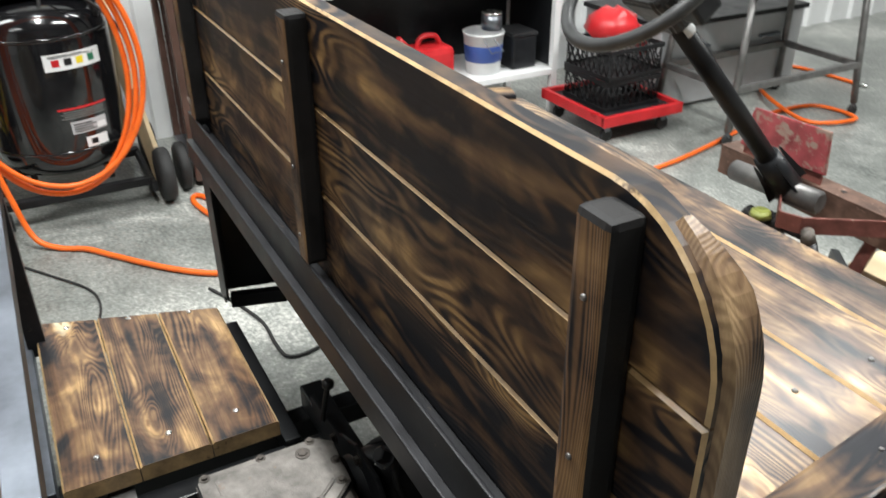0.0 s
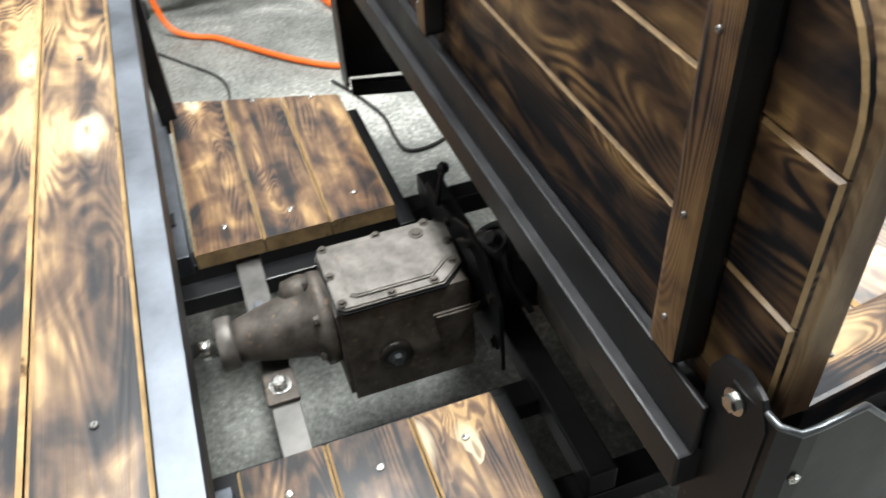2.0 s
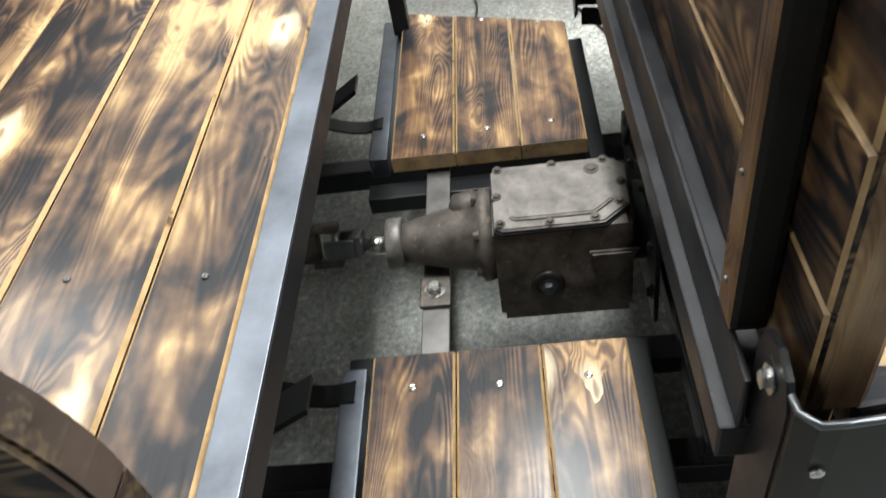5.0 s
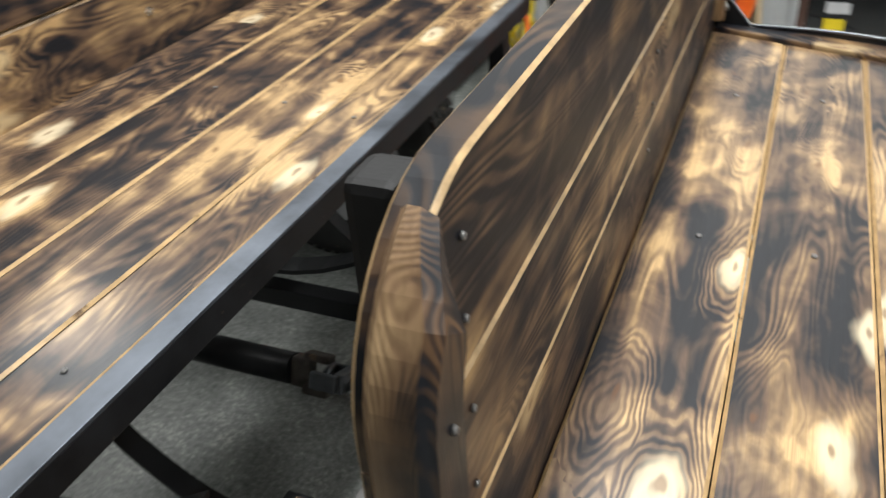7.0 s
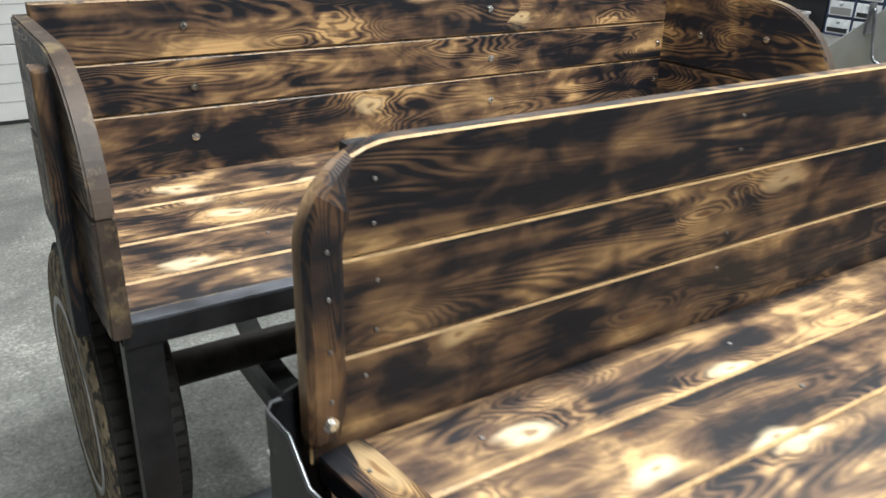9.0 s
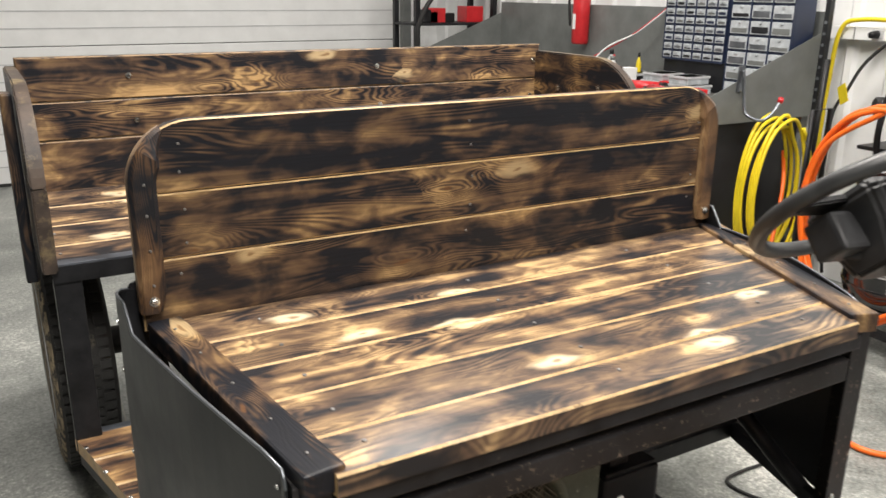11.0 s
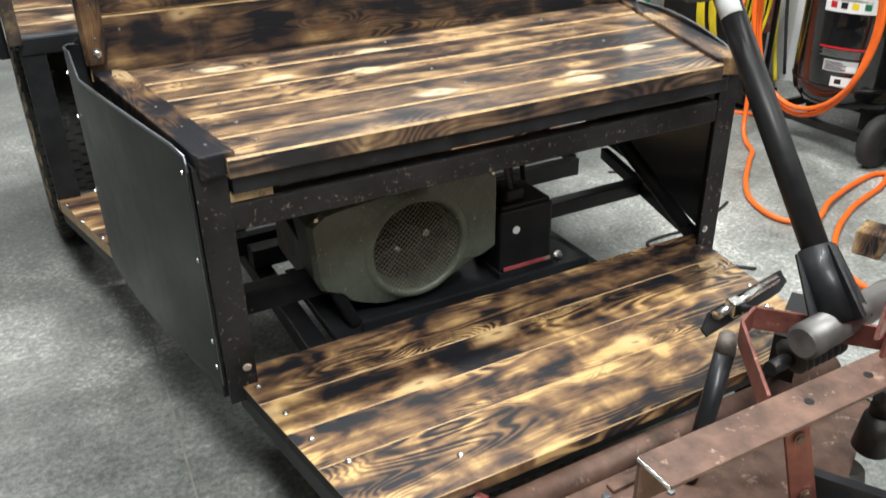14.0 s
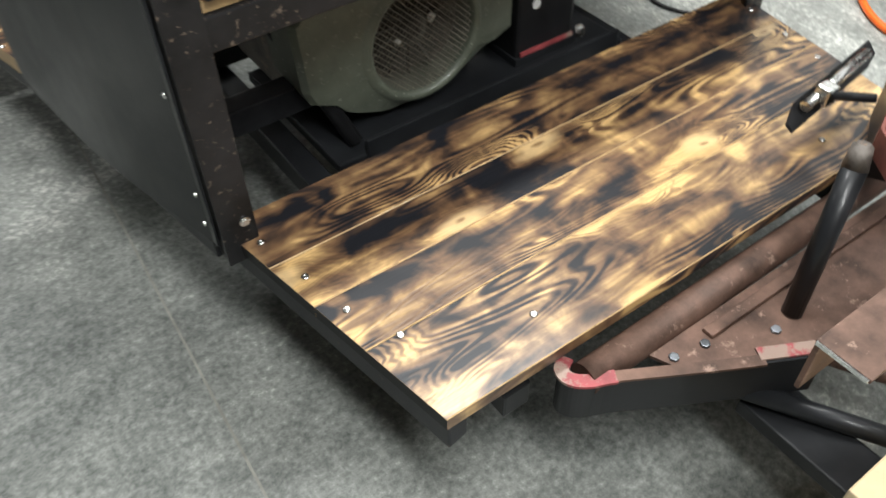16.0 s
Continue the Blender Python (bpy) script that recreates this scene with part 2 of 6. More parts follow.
def concrete():
    m, N, L, bsdf = material("concrete")
    co = mapped(N, L, random_shift=False)
    a = noise_node(N, L, co, 1.3, 6, 0.62, 0.4)
    b = noise_node(N, L, co, 13.0, 8, 0.74, 0.3)
    c = noise_node(N, L, co, 70.0, 4, 0.75)
    s = math_node(N, L, "ADD", math_node(N, L, "MULTIPLY", a, 0.50), math_node(N, L, "ADD", math_node(N, L, "MULTIPLY", b, 0.26), math_node(N, L, "MULTIPLY", c, 0.46)))
    r = ramp(N, [(0.47, (0.075, 0.083, 0.077)), (0.58, (0.19, 0.20, 0.187)), (0.66, (0.30, 0.31, 0.29)), (0.74, (0.62, 0.62, 0.58))])
    L.new(s, r.inputs[0])
    L.new(r.outputs[0], bsdf.inputs["Base Color"])
    rr = ramp(N, [(0.4, (0.32,) * 3), (0.65, (0.5,) * 3)])
    L.new(b, rr.inputs[0])
    L.new(rr.outputs[0], bsdf.inputs["Roughness"])
    bump(N, L, c, 0.12, 0.001, bsdf)
    return m


WOOD = charred_wood("charred_pine", 0.545, light=(0.60, 0.40, 0.20), cream=(0.90, 0.76, 0.52), contrast=(0.05, 0.24), coat=0.5, knots=0.6, oval=(1.4, 8.0))
# Mostly upright boards: heavier char, with shade dimming the whole palette too.
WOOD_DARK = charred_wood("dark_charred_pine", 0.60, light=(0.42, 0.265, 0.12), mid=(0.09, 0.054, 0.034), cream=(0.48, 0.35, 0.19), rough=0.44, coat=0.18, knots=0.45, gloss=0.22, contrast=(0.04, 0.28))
WOOD_BACK = charred_wood("charred_shaded_pine_rear_face", 0.59, light=(0.33, 0.205, 0.09), mid=(0.085, 0.05, 0.03), cream=(0.38, 0.26, 0.12), rough=0.42, coat=0.1, knots=0.35, gloss=0.25, contrast=(0.06, 0.40), oval=(1.6, 7.0))
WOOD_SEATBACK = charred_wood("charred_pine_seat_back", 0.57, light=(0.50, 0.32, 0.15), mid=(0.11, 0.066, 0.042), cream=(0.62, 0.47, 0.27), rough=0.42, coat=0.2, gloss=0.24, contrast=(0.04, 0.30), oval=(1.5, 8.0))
WOOD_STEP = charred_wood("red_brown_charred_pine", 0.555, light=(0.58, 0.36, 0.16), mid=(0.14, 0.075, 0.042), coat=0.3, knots=0.5)
WOOD_FLOOR = charred_wood("ringed_charred_pine", 0.53, light=(0.68, 0.44, 0.19), mid=(0.15, 0.083, 0.045), cream=(0.74, 0.52, 0.27), lines=26.0, contrast=(0.04, 0.42), knots=0.40, oval=(1.5, 8.0), patch=(12.0, 15.0), gain=1.4, coat=0.55)
WOOD_TAN = charred_wood("lightly_charred_pine", 0.50, light=(0.36, 0.22, 0.10), mid=(0.15, 0.085, 0.045), cream=(0.4, 0.26, 0.13), rough=0.45, coat=0.12, knots=0.12, lines=150.0, contrast=(0.12, 0.2), gloss=0.3)
WOOD_EDGE = plain("scorched_rounded_edge", (0.05, 0.034, 0.025), 0.55, 0, 0.6, 14, 0.2, 0.0, (0.15, 0.11, 0.06), 0.2, 9)
WOOD_SEAM = plain("scorched_pine_edge", (0.20, 0.125, 0.06), 0.45, 0, 0.4, 22, 0.2, 0.1, (0.03, 0.02, 0.012), 0.22, 16)
WOOD_RAW = plain("raw_pine_edge", (0.48, 0.32, 0.155), 0.42, 0, 0.35, 30, 0.2, 0.2, (0.08, 0.045, 0.022), 0.10, 22)
STEEL = plain("bare_steel", (0.20, 0.215, 0.235), 0.36, 0.85, 0.35, 10, 0.12)
STEEL_DARK = plain("dark_mill_steel", (0.017, 0.0175, 0.020), 0.42, 0.15, 0.5, 12, 0.15, 0, (0.16, 0.12, 0.09), 0.06, 40)
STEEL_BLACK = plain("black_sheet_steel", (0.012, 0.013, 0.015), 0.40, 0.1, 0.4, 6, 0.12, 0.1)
RUSTY = plain("rusty_steel", (0.13, 0.075, 0.055), 0.6, 0.35, 0.6, 16, 0.4, 0, (0.33, 0.22, 0.17), 0.12, 30)
RED_WORN = plain("worn_red_paint", (0.30, 0.055, 0.06), 0.55, 0, 0.45, 14, 0.3, 0, (0.30, 0.21, 0.17), 0.22, 26)
GREASY = plain("greasy_cast_iron", (0.115, 0.10, 0.088), 0.55, 0.3, 0.6, 26, 0.8, 0, (0.27, 0.19, 0.135), 0.12, 45)
GREASY_COVER = plain("greasy_steel_cover", (0.21, 0.195, 0.18), 0.5, 0.4, 0.45, 24, 0.6, 0, (0.26, 0.18, 0.13), 0.08, 40)
BLACK = plain("black_paint", (0.010, 0.010, 0.011), 0.42, 0, 0.3, 12, 0.08, 0.0)
BLACK_GLOSS = plain("glossy_black_enamel", (0.006, 0.006, 0.007), 0.14, 0, 0.2, 5, 0.02, 0.8)
RUBBER = plain("black_rubber", (0.018, 0.018, 0.018), 0.7, 0, 0.35, 20, 0.4)
PLASTIC = plain("dark_grey_plastic", (0.022, 0.0225, 0.024), 0.45, 0, 0.25, 20, 0.25)
OLIVE = plain("olive_green_paint", (0.125, 0.14, 0.106), 0.42, 0.1, 0.3, 9, 0.2, 0.1, (0.42, 0.42, 0.36), 0.105, 120)
CHROME = plain("zinc_plated_steel", (0.72, 0.72, 0.70), 0.25, 1.0, 0.15, 40, 0.1)
ORANGE = plain("orange_rubber_hose", (0.85, 0.14, 0.012), 0.38, 0, 0.12, 12, 0.08)
YELLOW = plain("yellow_rubber_hose", (0.75, 0.58, 0.02), 0.4, 0, 0.15, 12, 0.08)
WHITE = plain("white_paint", (0.78, 0.79, 0.79), 0.42, 0, 0.05, 6, 0.05)
GREY_METAL = plain("grey_painted_steel", (0.15, 0.16, 0.155), 0.45, 0.1, 0.2, 6, 0.12)
LIGHT_GREY = plain("light_grey_enamel", (0.48, 0.49, 0.50), 0.4, 0, 0.1, 6, 0.1)
CLEAR_GREY = plain("cloudy_plastic_drawer", (0.42, 0.45, 0.47), 0.25, 0, 0.2, 20, 0.05)
NAVY = plain("navy_blue_plastic", (0.016, 0.026, 0.06), 0.4, 0, 0.2, 10, 0.1)
RED = plain("red_plastic", (0.55, 0.02, 0.025), 0.35, 0, 0.15, 12, 0.08)
GREEN = plain("green_plastic", (0.02, 0.16, 0.08), 0.4, 0, 0.15, 12, 0.08)
TAN_WOOD = plain("planed_pine", (0.74, 0.58, 0.36), 0.55, 0, 0.2, 9, 0.3)
GREASY_DARK = plain("oily_black_iron", (0.035, 0.03, 0.026), 0.5, 0.4, 0.5, 18, 0.5)
STEEL_GREY = plain("dull_grey_steel", (0.19, 0.185, 0.18), 0.45, 0.6, 0.35, 14, 0.2, 0, (0.24, 0.17, 0.12), 0.06, 40)
RUSTY_RED = plain("rusty_red_steel", (0.22, 0.075, 0.06), 0.6, 0.3, 0.45, 18, 0.4, 0, (0.30, 0.20, 0.16), 0.1, 36)
TYRE_MUD = plain("dried_tan_mud", (0.27, 0.215, 0.14), 0.85, 0, 0.4, 16, 0.5, 0, (0.04, 0.037, 0.033), 0.24, 30)
TYRE = plain("dusty_tyre_rubber", (0.026, 0.026, 0.025), 0.75, 0, 0.4, 9, 0.5, 0, (0.17, 0.145, 0.10), 0.11, 11)
PLASTIC_RIM = plain("worn_grey_plastic", (0.030, 0.031, 0.032), 0.38, 0, 0.25, 20, 0.2)
# Grey for unseen walls and ceiling, kept dark so little light bounces back.
UNSEEN_WALL = plain("dark_grey_unseen_wall", (0.14, 0.14, 0.135), 0.6, 0, 0.15, 3, 0.1)
CAP_GREEN = plain("yellow_green_plastic", (0.30, 0.33, 0.08), 0.45, 0, 0.15, 20, 0.1)
CHAR = plain("charred_black_wood", (0.012, 0.0115, 0.012), 0.6, 0, 0.4, 20, 0.3)
DUSTY_WIRE = plain("dusty_wire", (0.24, 0.22, 0.175), 0.6, 0.1, 0.3, 30, 0.2)
JOINT = plain("worn_joint_filler", (0.27, 0.265, 0.235), 0.7, 0, 0.3, 20, 0.3)
STEEL_BLUE = plain("blue_grey_mill_steel", (0.19, 0.21, 0.245), 0.48, 0.9, 0.35, 9, 0.1)
STEEL_WORN = plain("worn_black_steel", (0.021, 0.020, 0.021), 0.42, 0.4, 0.5, 8, 0.2, 0, (0.21, 0.165, 0.13), 0.115, 70)
WOOD_CAP = charred_wood("scorched_end_strip_pine", 0.52, light=(0.38, 0.23, 0.11), mid=(0.12, 0.066, 0.035), cream=(0.3, 0.19, 0.09), rough=0.42, coat=0.15, knots=0.15, lines=90.0, contrast=(0.08, 0.18), gloss=0.3)
WOOD_CAP_SIDE = charred_wood("sanded_end_strip_pine", 0.43, light=(0.46, 0.31, 0.17), mid=(0.19, 0.115, 0.065), cream=(0.4, 0.26, 0.13), rough=0.42, coat=0.15, knots=0.15, lines=90.0, contrast=(0.08, 0.18), gloss=0.3)
CONCRETE = concrete()
for dull in (STEEL_DARK, STEEL_BLACK, STEEL_WORN, BLACK, PLASTIC, CHAR):
    dull.node_tree.nodes["Principled BSDF"].inputs["Specular IOR Level"].default_value = 0.3


# ---- boards ----
def plank(parent, x0, x1, y0, y1, top, thick, mat, x0b=None, x1b=None, along="x", chamfer=0.004, name="board", label="", raw_ends=True):
    """A board lying flat with its top at z = top. x0b, x1b: other ends at y1. The ends and long edges are raw."""
    x0b, x1b = x0 if x0b is None else x0b, x1 if x1b is None else x1b
    cx, cy = (x0 + x1 + x0b + x1b) / 4, (y0 + y1) / 2
    q = [(x0 - cx, y0 - cy), (x1 - cx, y0 - cy), (x1b - cx, y1 - cy), (x0b - cx, y1 - cy)]
    c = chamfer
    if along == "x":
        t = [(q[0][0], q[0][1] + c), (q[1][0], q[1][1] + c), (q[2][0], q[2][1] - c), (q[3][0], q[3][1] - c)]
    else:
        t = [(q[0][0] + c, q[0][1]), (q[1][0] - c, q[1][1]), (q[2][0] - c, q[2][1]), (q[3][0] + c, q[3][1])]
    bm = bmesh.new()
    up = [bm.verts.new((x, y, 0)) for x, y in t]
    mid = [bm.verts.new((x, y, -c)) for x, y in q]
    low = [bm.verts.new((x, y, -thick)) for x, y in q]
    bm.faces.new(up)
    bm.faces.new(low[::-1])
    for i in range(4):
        j = (i + 1) % 4
        bm.faces.new((mid[i], mid[j], up[j], up[i])).material_index = 1
        bm.faces.new((low[i], low[j], mid[j], mid[i])).material_index = 1 if raw_ends and i in ((1, 3) if along == "x" else (0, 2)) else (2 if i in (1, 3) else 0)
    ob = part(name, bm, [mat, WOOD_RAW, CHAR], parent, label)
    ob.location = (cx, cy, top)
    if along == "y":
        # grain runs along the object's x: turn the mesh and the object against each other
        ob.data.transform(Matrix.Rotation(radians(-90), 4, "Z"))
        ob.rotation_euler = (0, 0, radians(90))
    return ob


def upright_board(parent, x0, x1, z0, z1, y_front, thick, mats, corner=0.0, chamfer=0.004, name="board"):
    """A board standing on edge, faces towards -y and +y; corner rounds its two upper corners."""
    cx, cz = (x0 + x1) / 2, (z0 + z1) / 2
    pts = [(x0 - cx, z0 - cz), (x1 - cx, z0 - cz)]
    if corner:
        for sx, a0 in ((1, 0), (-1, 90)):
            ex = (x1 - cx - corner) if sx > 0 else (x0 - cx + corner)
            pts += [(ex + corner * math.cos(radians(a0 + 9 * k)), z1 - cz - corner + corner * math.sin(radians(a0 + 9 * k))) for k in range(11)]
    else:
        pts += [(x1 - cx, z1 - cz), (x0 - cx, z1 - cz)]
    bm = bmesh.new()
    n = len(pts)
    w, h = (x1 - x0) / 2, (z1 - z0) / 2
    inset = [(x * (1 - chamfer / w), z * (1 - chamfer / h)) for x, z in pts]
    # local y is up, local z is towards the front (-y of the world)
    fr = [bm.verts.new((x, z, thick / 2)) for x, z in inset]
    fr2 = [bm.verts.new((x, z, thick / 2 - chamfer)) for x, z in pts]
    bk2 = [bm.verts.new((x, z, -thick / 2 + chamfer)) for x, z in pts]
    bk = [bm.verts.new((x, z, -thick / 2)) for x, z in inset]
    bm.faces.new(fr)
    # The rear face takes its own material, darkened for the shade behind.
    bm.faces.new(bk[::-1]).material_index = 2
    for i in range(n):
        j = (i + 1) % n
        for a, b, k in ((fr2, fr, 1), (bk2, fr2, 1), (bk, bk2, 1)):
            bm.faces.new((a[i], a[j], b[j], b[i])).material_index = k if a is not bk2 or b is not fr2 else len(mats) - 1
    bmesh.ops.recalc_face_normals(bm, faces=bm.faces[:])
    ob = part(name, bm, mats, parent)
    ob.location = (cx, y_front + thick / 2, cz)
    ob.rotation_euler = (radians(90), 0, 0)
    return ob


def screw(parent, x, y, z, normal=(0, 0, 1), r=0.0042, name="screw"):
    bm = lathe([(r, 0), (r, 0.0012), (r * 0.75, 0.0026), (r * 0.3, 0.0026), (r * 0.22, 0.0012)], sides=10)
    moved(bm, Vector(normal).to_track_quat("Z", "Y").to_matrix().to_4x4())
    ob = part(name, bm, STEEL_GREY if r < 0.0065 else CHROME, parent)
    ob.location = (x, y, z)
    return ob


def bolt(parent, x, y, z, normal, r=0.009, mat=None, h=0.007, name="bolt"):
    bm = lathe([(r * 1.5, 0), (r * 1.5, 0.0018), (r * 1.0, 0.002), (r * 1.0, 0.002)], sides=16)
    lathe([(r, 0.001), (r, h), (r * 0.8, h * 1.1)], sides=6, bm=bm)
    for f in bm.faces:
        f.smooth = False
    moved(bm, Vector(normal).to_track_quat("Z", "Y").to_matrix().to_4x4())
    ob = part(name, bm, mat or CHROME, parent)
    ob.location = (x, y, z)
    return ob


# ---- the room ----
X_WALL, Y_DOOR = 2.88, 5.2
floor = tagged(part("floor", box(-4.5, X_WALL + 0.1, -6, Y_DOOR + 0.1, -0.15, 0), CONCRETE), "mottled grey polished concrete workshop floor", "floor", kind="structure")
tagged(part("floor_joint", box(-0.70, -0.695, -2.2, Y_DOOR, 0.0, 0.0015), JOINT), "pale worn saw joint in the concrete", "floor joint", kind="structure").rotation_euler = (0, 0, radians(-3))
# Unseen ceiling, dark to hold down the fill light.
tagged(part("ceiling", box(-4.5, X_WALL + 0.1, -6, Y_DOOR + 0.1, 3.7, 3.8), UNSEEN_WALL), "unseen workshop ceiling, dark grey to cut bounced light", "ceiling", kind="structure")


def ribbed_wall(name, length, height, m, label):
    """White ribbed steel sheet wall; ribs every 0.225 m."""
    pts, x = [], 0.0
    while x < length - 0.2:
        pts += [(x, 0), (x + 0.14, 0), (x + 0.16, 0.022), (x + 0.195, 0.022), (x + 0.215, 0)]
        x += 0.225
    pts += [(length, 0), (length, -0.08), (0, -0.08)]
    bm = prism(pts, height)
    moved(bm, m)
    return tagged(part(name, bm, WHITE), label, "wall", kind="structure")


ribbed_wall("wall_east", 11.2, 3.7, frame_axes((0, -1, 0), (-1, 0, 0), (0, 0, 1), (X_WALL, Y_DOOR, 0)), "white ribbed steel sheet workshop wall")
# West and south walls close the room unseen; their dark grey absorbs bounce.
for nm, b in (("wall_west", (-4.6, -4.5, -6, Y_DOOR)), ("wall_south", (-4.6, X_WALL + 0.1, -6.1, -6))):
    tagged(part(nm, box(*b, 0, 3.7), UNSEEN_WALL), "unseen workshop wall, dark grey to cut bounced light", "wall", kind="structure")
ribbed_wall("wall_north", 0.32, 3.7, frame_axes((1, 0, 0), (0, -1, 0), (0, 0, 1), (2.58, Y_DOOR, 0)), "white ribbed wall beside the garage door")
tagged(part("wall_north_left", box(-4.6, -2.1, Y_DOOR, Y_DOOR + 0.1, 0, 3.7), WHITE), "plain white workshop wall", "wall", kind="structure")
tagged(part("wall_north_above", box(-2.1, 2.58, Y_DOOR, Y_DOOR + 0.1, 3.0, 3.7), WHITE), "plain white wall above the garage door", "wall", kind="structure")
door = thing("door_1", "closed white sectional garage door", "garage door", kind="structure", at=(0, Y_DOOR, 0))
for k in range(6):
    z0 = 0.02 + 0.5 * k
    pan = part("door_panel", box(-2.1, 2.5, 0.0, 0.05, z0, z0 + 0.494, 0.006), WHITE, door)
    for q in range(1, 4):
        part("groove", box(-2.1, 2.5, -0.003, 0.001, z0 + 0.123 * q, z0 + 0.123 * q + 0.008), LIGHT_GREY, pan)
for hx in (-0.18, 0.95, -1.3):
    for hz in (1.52, 2.02):
        h = part("hinge", box(-0.03, 0.03, -0.012, 0.0, -0.05, 0.05, 0.004), STEEL, door)
        h.location = (hx, 0, hz)
part("door_track", box(2.5, 2.58, -0.06, 0.06, 0, 3.0), GREY_METAL, door)
part("bottom_seal", box(-2.1, 2.5, -0.01, 0.05, 0.0, 0.022), RUBBER, door)

# ---- the cart ----
cart = thing("utility_cart", "home-built steel utility cart with two charred pine benches", "cart")
SEAT = 0.806


def left_edge(y):
    return -0.655 + 0.075 * min(1, max(0, (-0.05 - y) / 0.66))


def right_edge(y):
    return 0.81 - 0.245 * min(1, max(0, (-0.05 - y) / 0.66))


# front seat
seat = part("front_seat", box(-0.575, 0.60, -0.70, -0.655, 0.734, 0.769, 0.004), STEEL_DARK, cart, "front bench seat of glossy charred pine boards")
ys = [-0.0388, -0.185, -0.328, -0.466, -0.604, -0.712]
for a, b in zip(ys, ys[1:]):
    plank(seat, left_edge(b), right_edge(b), b + 0.0008, a - 0.0008, SEAT, 0.036, WOOD, left_edge(a), right_edge(a))
for sx in (-0.51, 0.47, -0.02):
    for sy in (-0.12, -0.26, -0.40, -0.535, -0.645):
        screw(seat, sx + random.uniform(-0.01, 0.01), sy, SEAT)


def slanted_bar(name, parent, xa, ya, xb, yb, wide, z1, thick, mat, label=""):
    """A board laid flat from (xa, ya) to (xb, yb)."""
    d = Vector((xb - xa, yb - ya))
    n = d.length
    bm = box(-n / 2, n / 2, -wide / 2, wide / 2, -thick, 0, 0.005)
    ob = part(name, bm, mat, parent, label)
    ob.location = ((xa + xb) / 2, (ya + yb) / 2, z1)
    ob.rotation_euler = (0, 0, math.atan2(d.y, d.x))
    return ob


for xa, xb in ((-0.675, -0.595), (0.838, 0.592)):
    t = slanted_bar("seat_trim", seat, xa, -0.05, xb, -0.705, 0.066, 0.816, 0.042, WOOD_DARK)
    for f in (0.1, 0.3, 0.52, 0.74, 0.92):
        screw(seat, xa + (xb - xa) * f, -0.05 - 0.655 * f, 0.816, r=0.003)
# backrest
back = part("front_backrest", box(-0.66, 0.80, -0.038, 0.014, 0.782, 0.789, 0.002), STEEL_DARK, cart, "front bench backrest of three charred pine boards")
part("rail_flange", box(-0.68, 0.81, 0.0145, 0.0205, 0.758, 0.822, 0.002), STEEL_DARK, back)
part("lower_rail", box(-0.68, 0.81, -0.012, 0.034, 0.712, 0.7575, 0.003), STEEL_DARK, back)
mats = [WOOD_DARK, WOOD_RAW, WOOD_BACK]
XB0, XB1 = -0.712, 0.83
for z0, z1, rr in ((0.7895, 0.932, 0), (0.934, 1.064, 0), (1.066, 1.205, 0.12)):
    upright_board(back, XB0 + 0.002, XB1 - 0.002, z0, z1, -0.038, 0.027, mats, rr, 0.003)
for px in (-0.613, 0.046, 0.742):
    post = part("post", box(-0.185, 0.186, -0.020, 0.020, -0.0165, 0.0165, 0.007), [WOOD_TAN, CHAR], back)
    post.location, post.rotation_euler = (px, 0.0062, 1.008), (0, radians(-90), 0)
    # local z is towards -x, local y is the world's y
    post.data.transform(Matrix.Rotation(radians(90), 4, "X"))
    for f in post.data.polygons:
        if f.center.x > 0.165 or (f.center.z > 0.016 and abs(f.normal.z) > 0.5):
            f.material_index = 1
    for sz in (-0.14, -0.03, 0.12):
        screw(back, px, 0.0229, 1.008 + sz, (0, 1, 0), 0.003)


def end_cap(parent, sx, x_out, z0, z1, radius, wide, y0, y1, mat):
    """A sawn end strip: up the end of the backrest and round its corner. sx: -1 left, 1 right."""
    bm = bmesh.new()
    path = [(x_out, z0 + (z1 - radius - z0) * k / 6, 0.0) for k in range(7)] + [(x_out - sx * radius * (1 - math.cos(radians(a))), z1 - radius + radius * math.sin(radians(a)), a) for a in range(7, 64, 7)]
    rings = []
    for k, (x, z, a) in enumerate(path):
        w = wide * (1.0 if a < 30 else max(0.3, 1 - (a - 30) / 50))
        ya = y0 if a < 36 else y0 + (a - 36) / 28 * 0.019
        if k == 0:
            w *= 0.8
        nx, nz = -sx * math.cos(radians(a)), -math.sin(radians(a))
        c = 0.008
        ring = [(x, z, ya + c), (x + nx * c, z + nz * c, ya), (x + nx * (w - c), z + nz * (w - c), ya), (x + nx * w, z + nz * w, ya + c), (x + nx * w, z + nz * w, y1), (x + nx * c, z + nz * c, y1), (x, z, y1 - c)]
        rings.append([bm.verts.new((p, yy, q)) for p, q, yy in ring])
    for ra, rb in zip(rings, rings[1:]):
        for i in range(7):
            j = (i + 1) % 7
            f = bm.faces.new((ra[i], ra[j], rb[j], rb[i]))
            f.material_index = 0 if i < 3 else 1
    bm.faces.new(rings[0][::-1])
    bm.faces.new(rings[-1])
    bmesh.ops.recalc_face_normals(bm, faces=bm.faces[:])
    # grain along the object's x: turn upright
    m = Matrix.Rotation(radians(90), 4, "Y")
    c = Vector((x_out, (y0 + y1) / 2, (z0 + z1) / 2))
    bmesh.ops.transform(bm, matrix=m @ Matrix.Translation(-c), verts=bm.verts[:])
    ob = part("end_cap", bm, mat, parent)
    ob.matrix_basis = Matrix.Translation(c) @ m.inverted()
    return ob


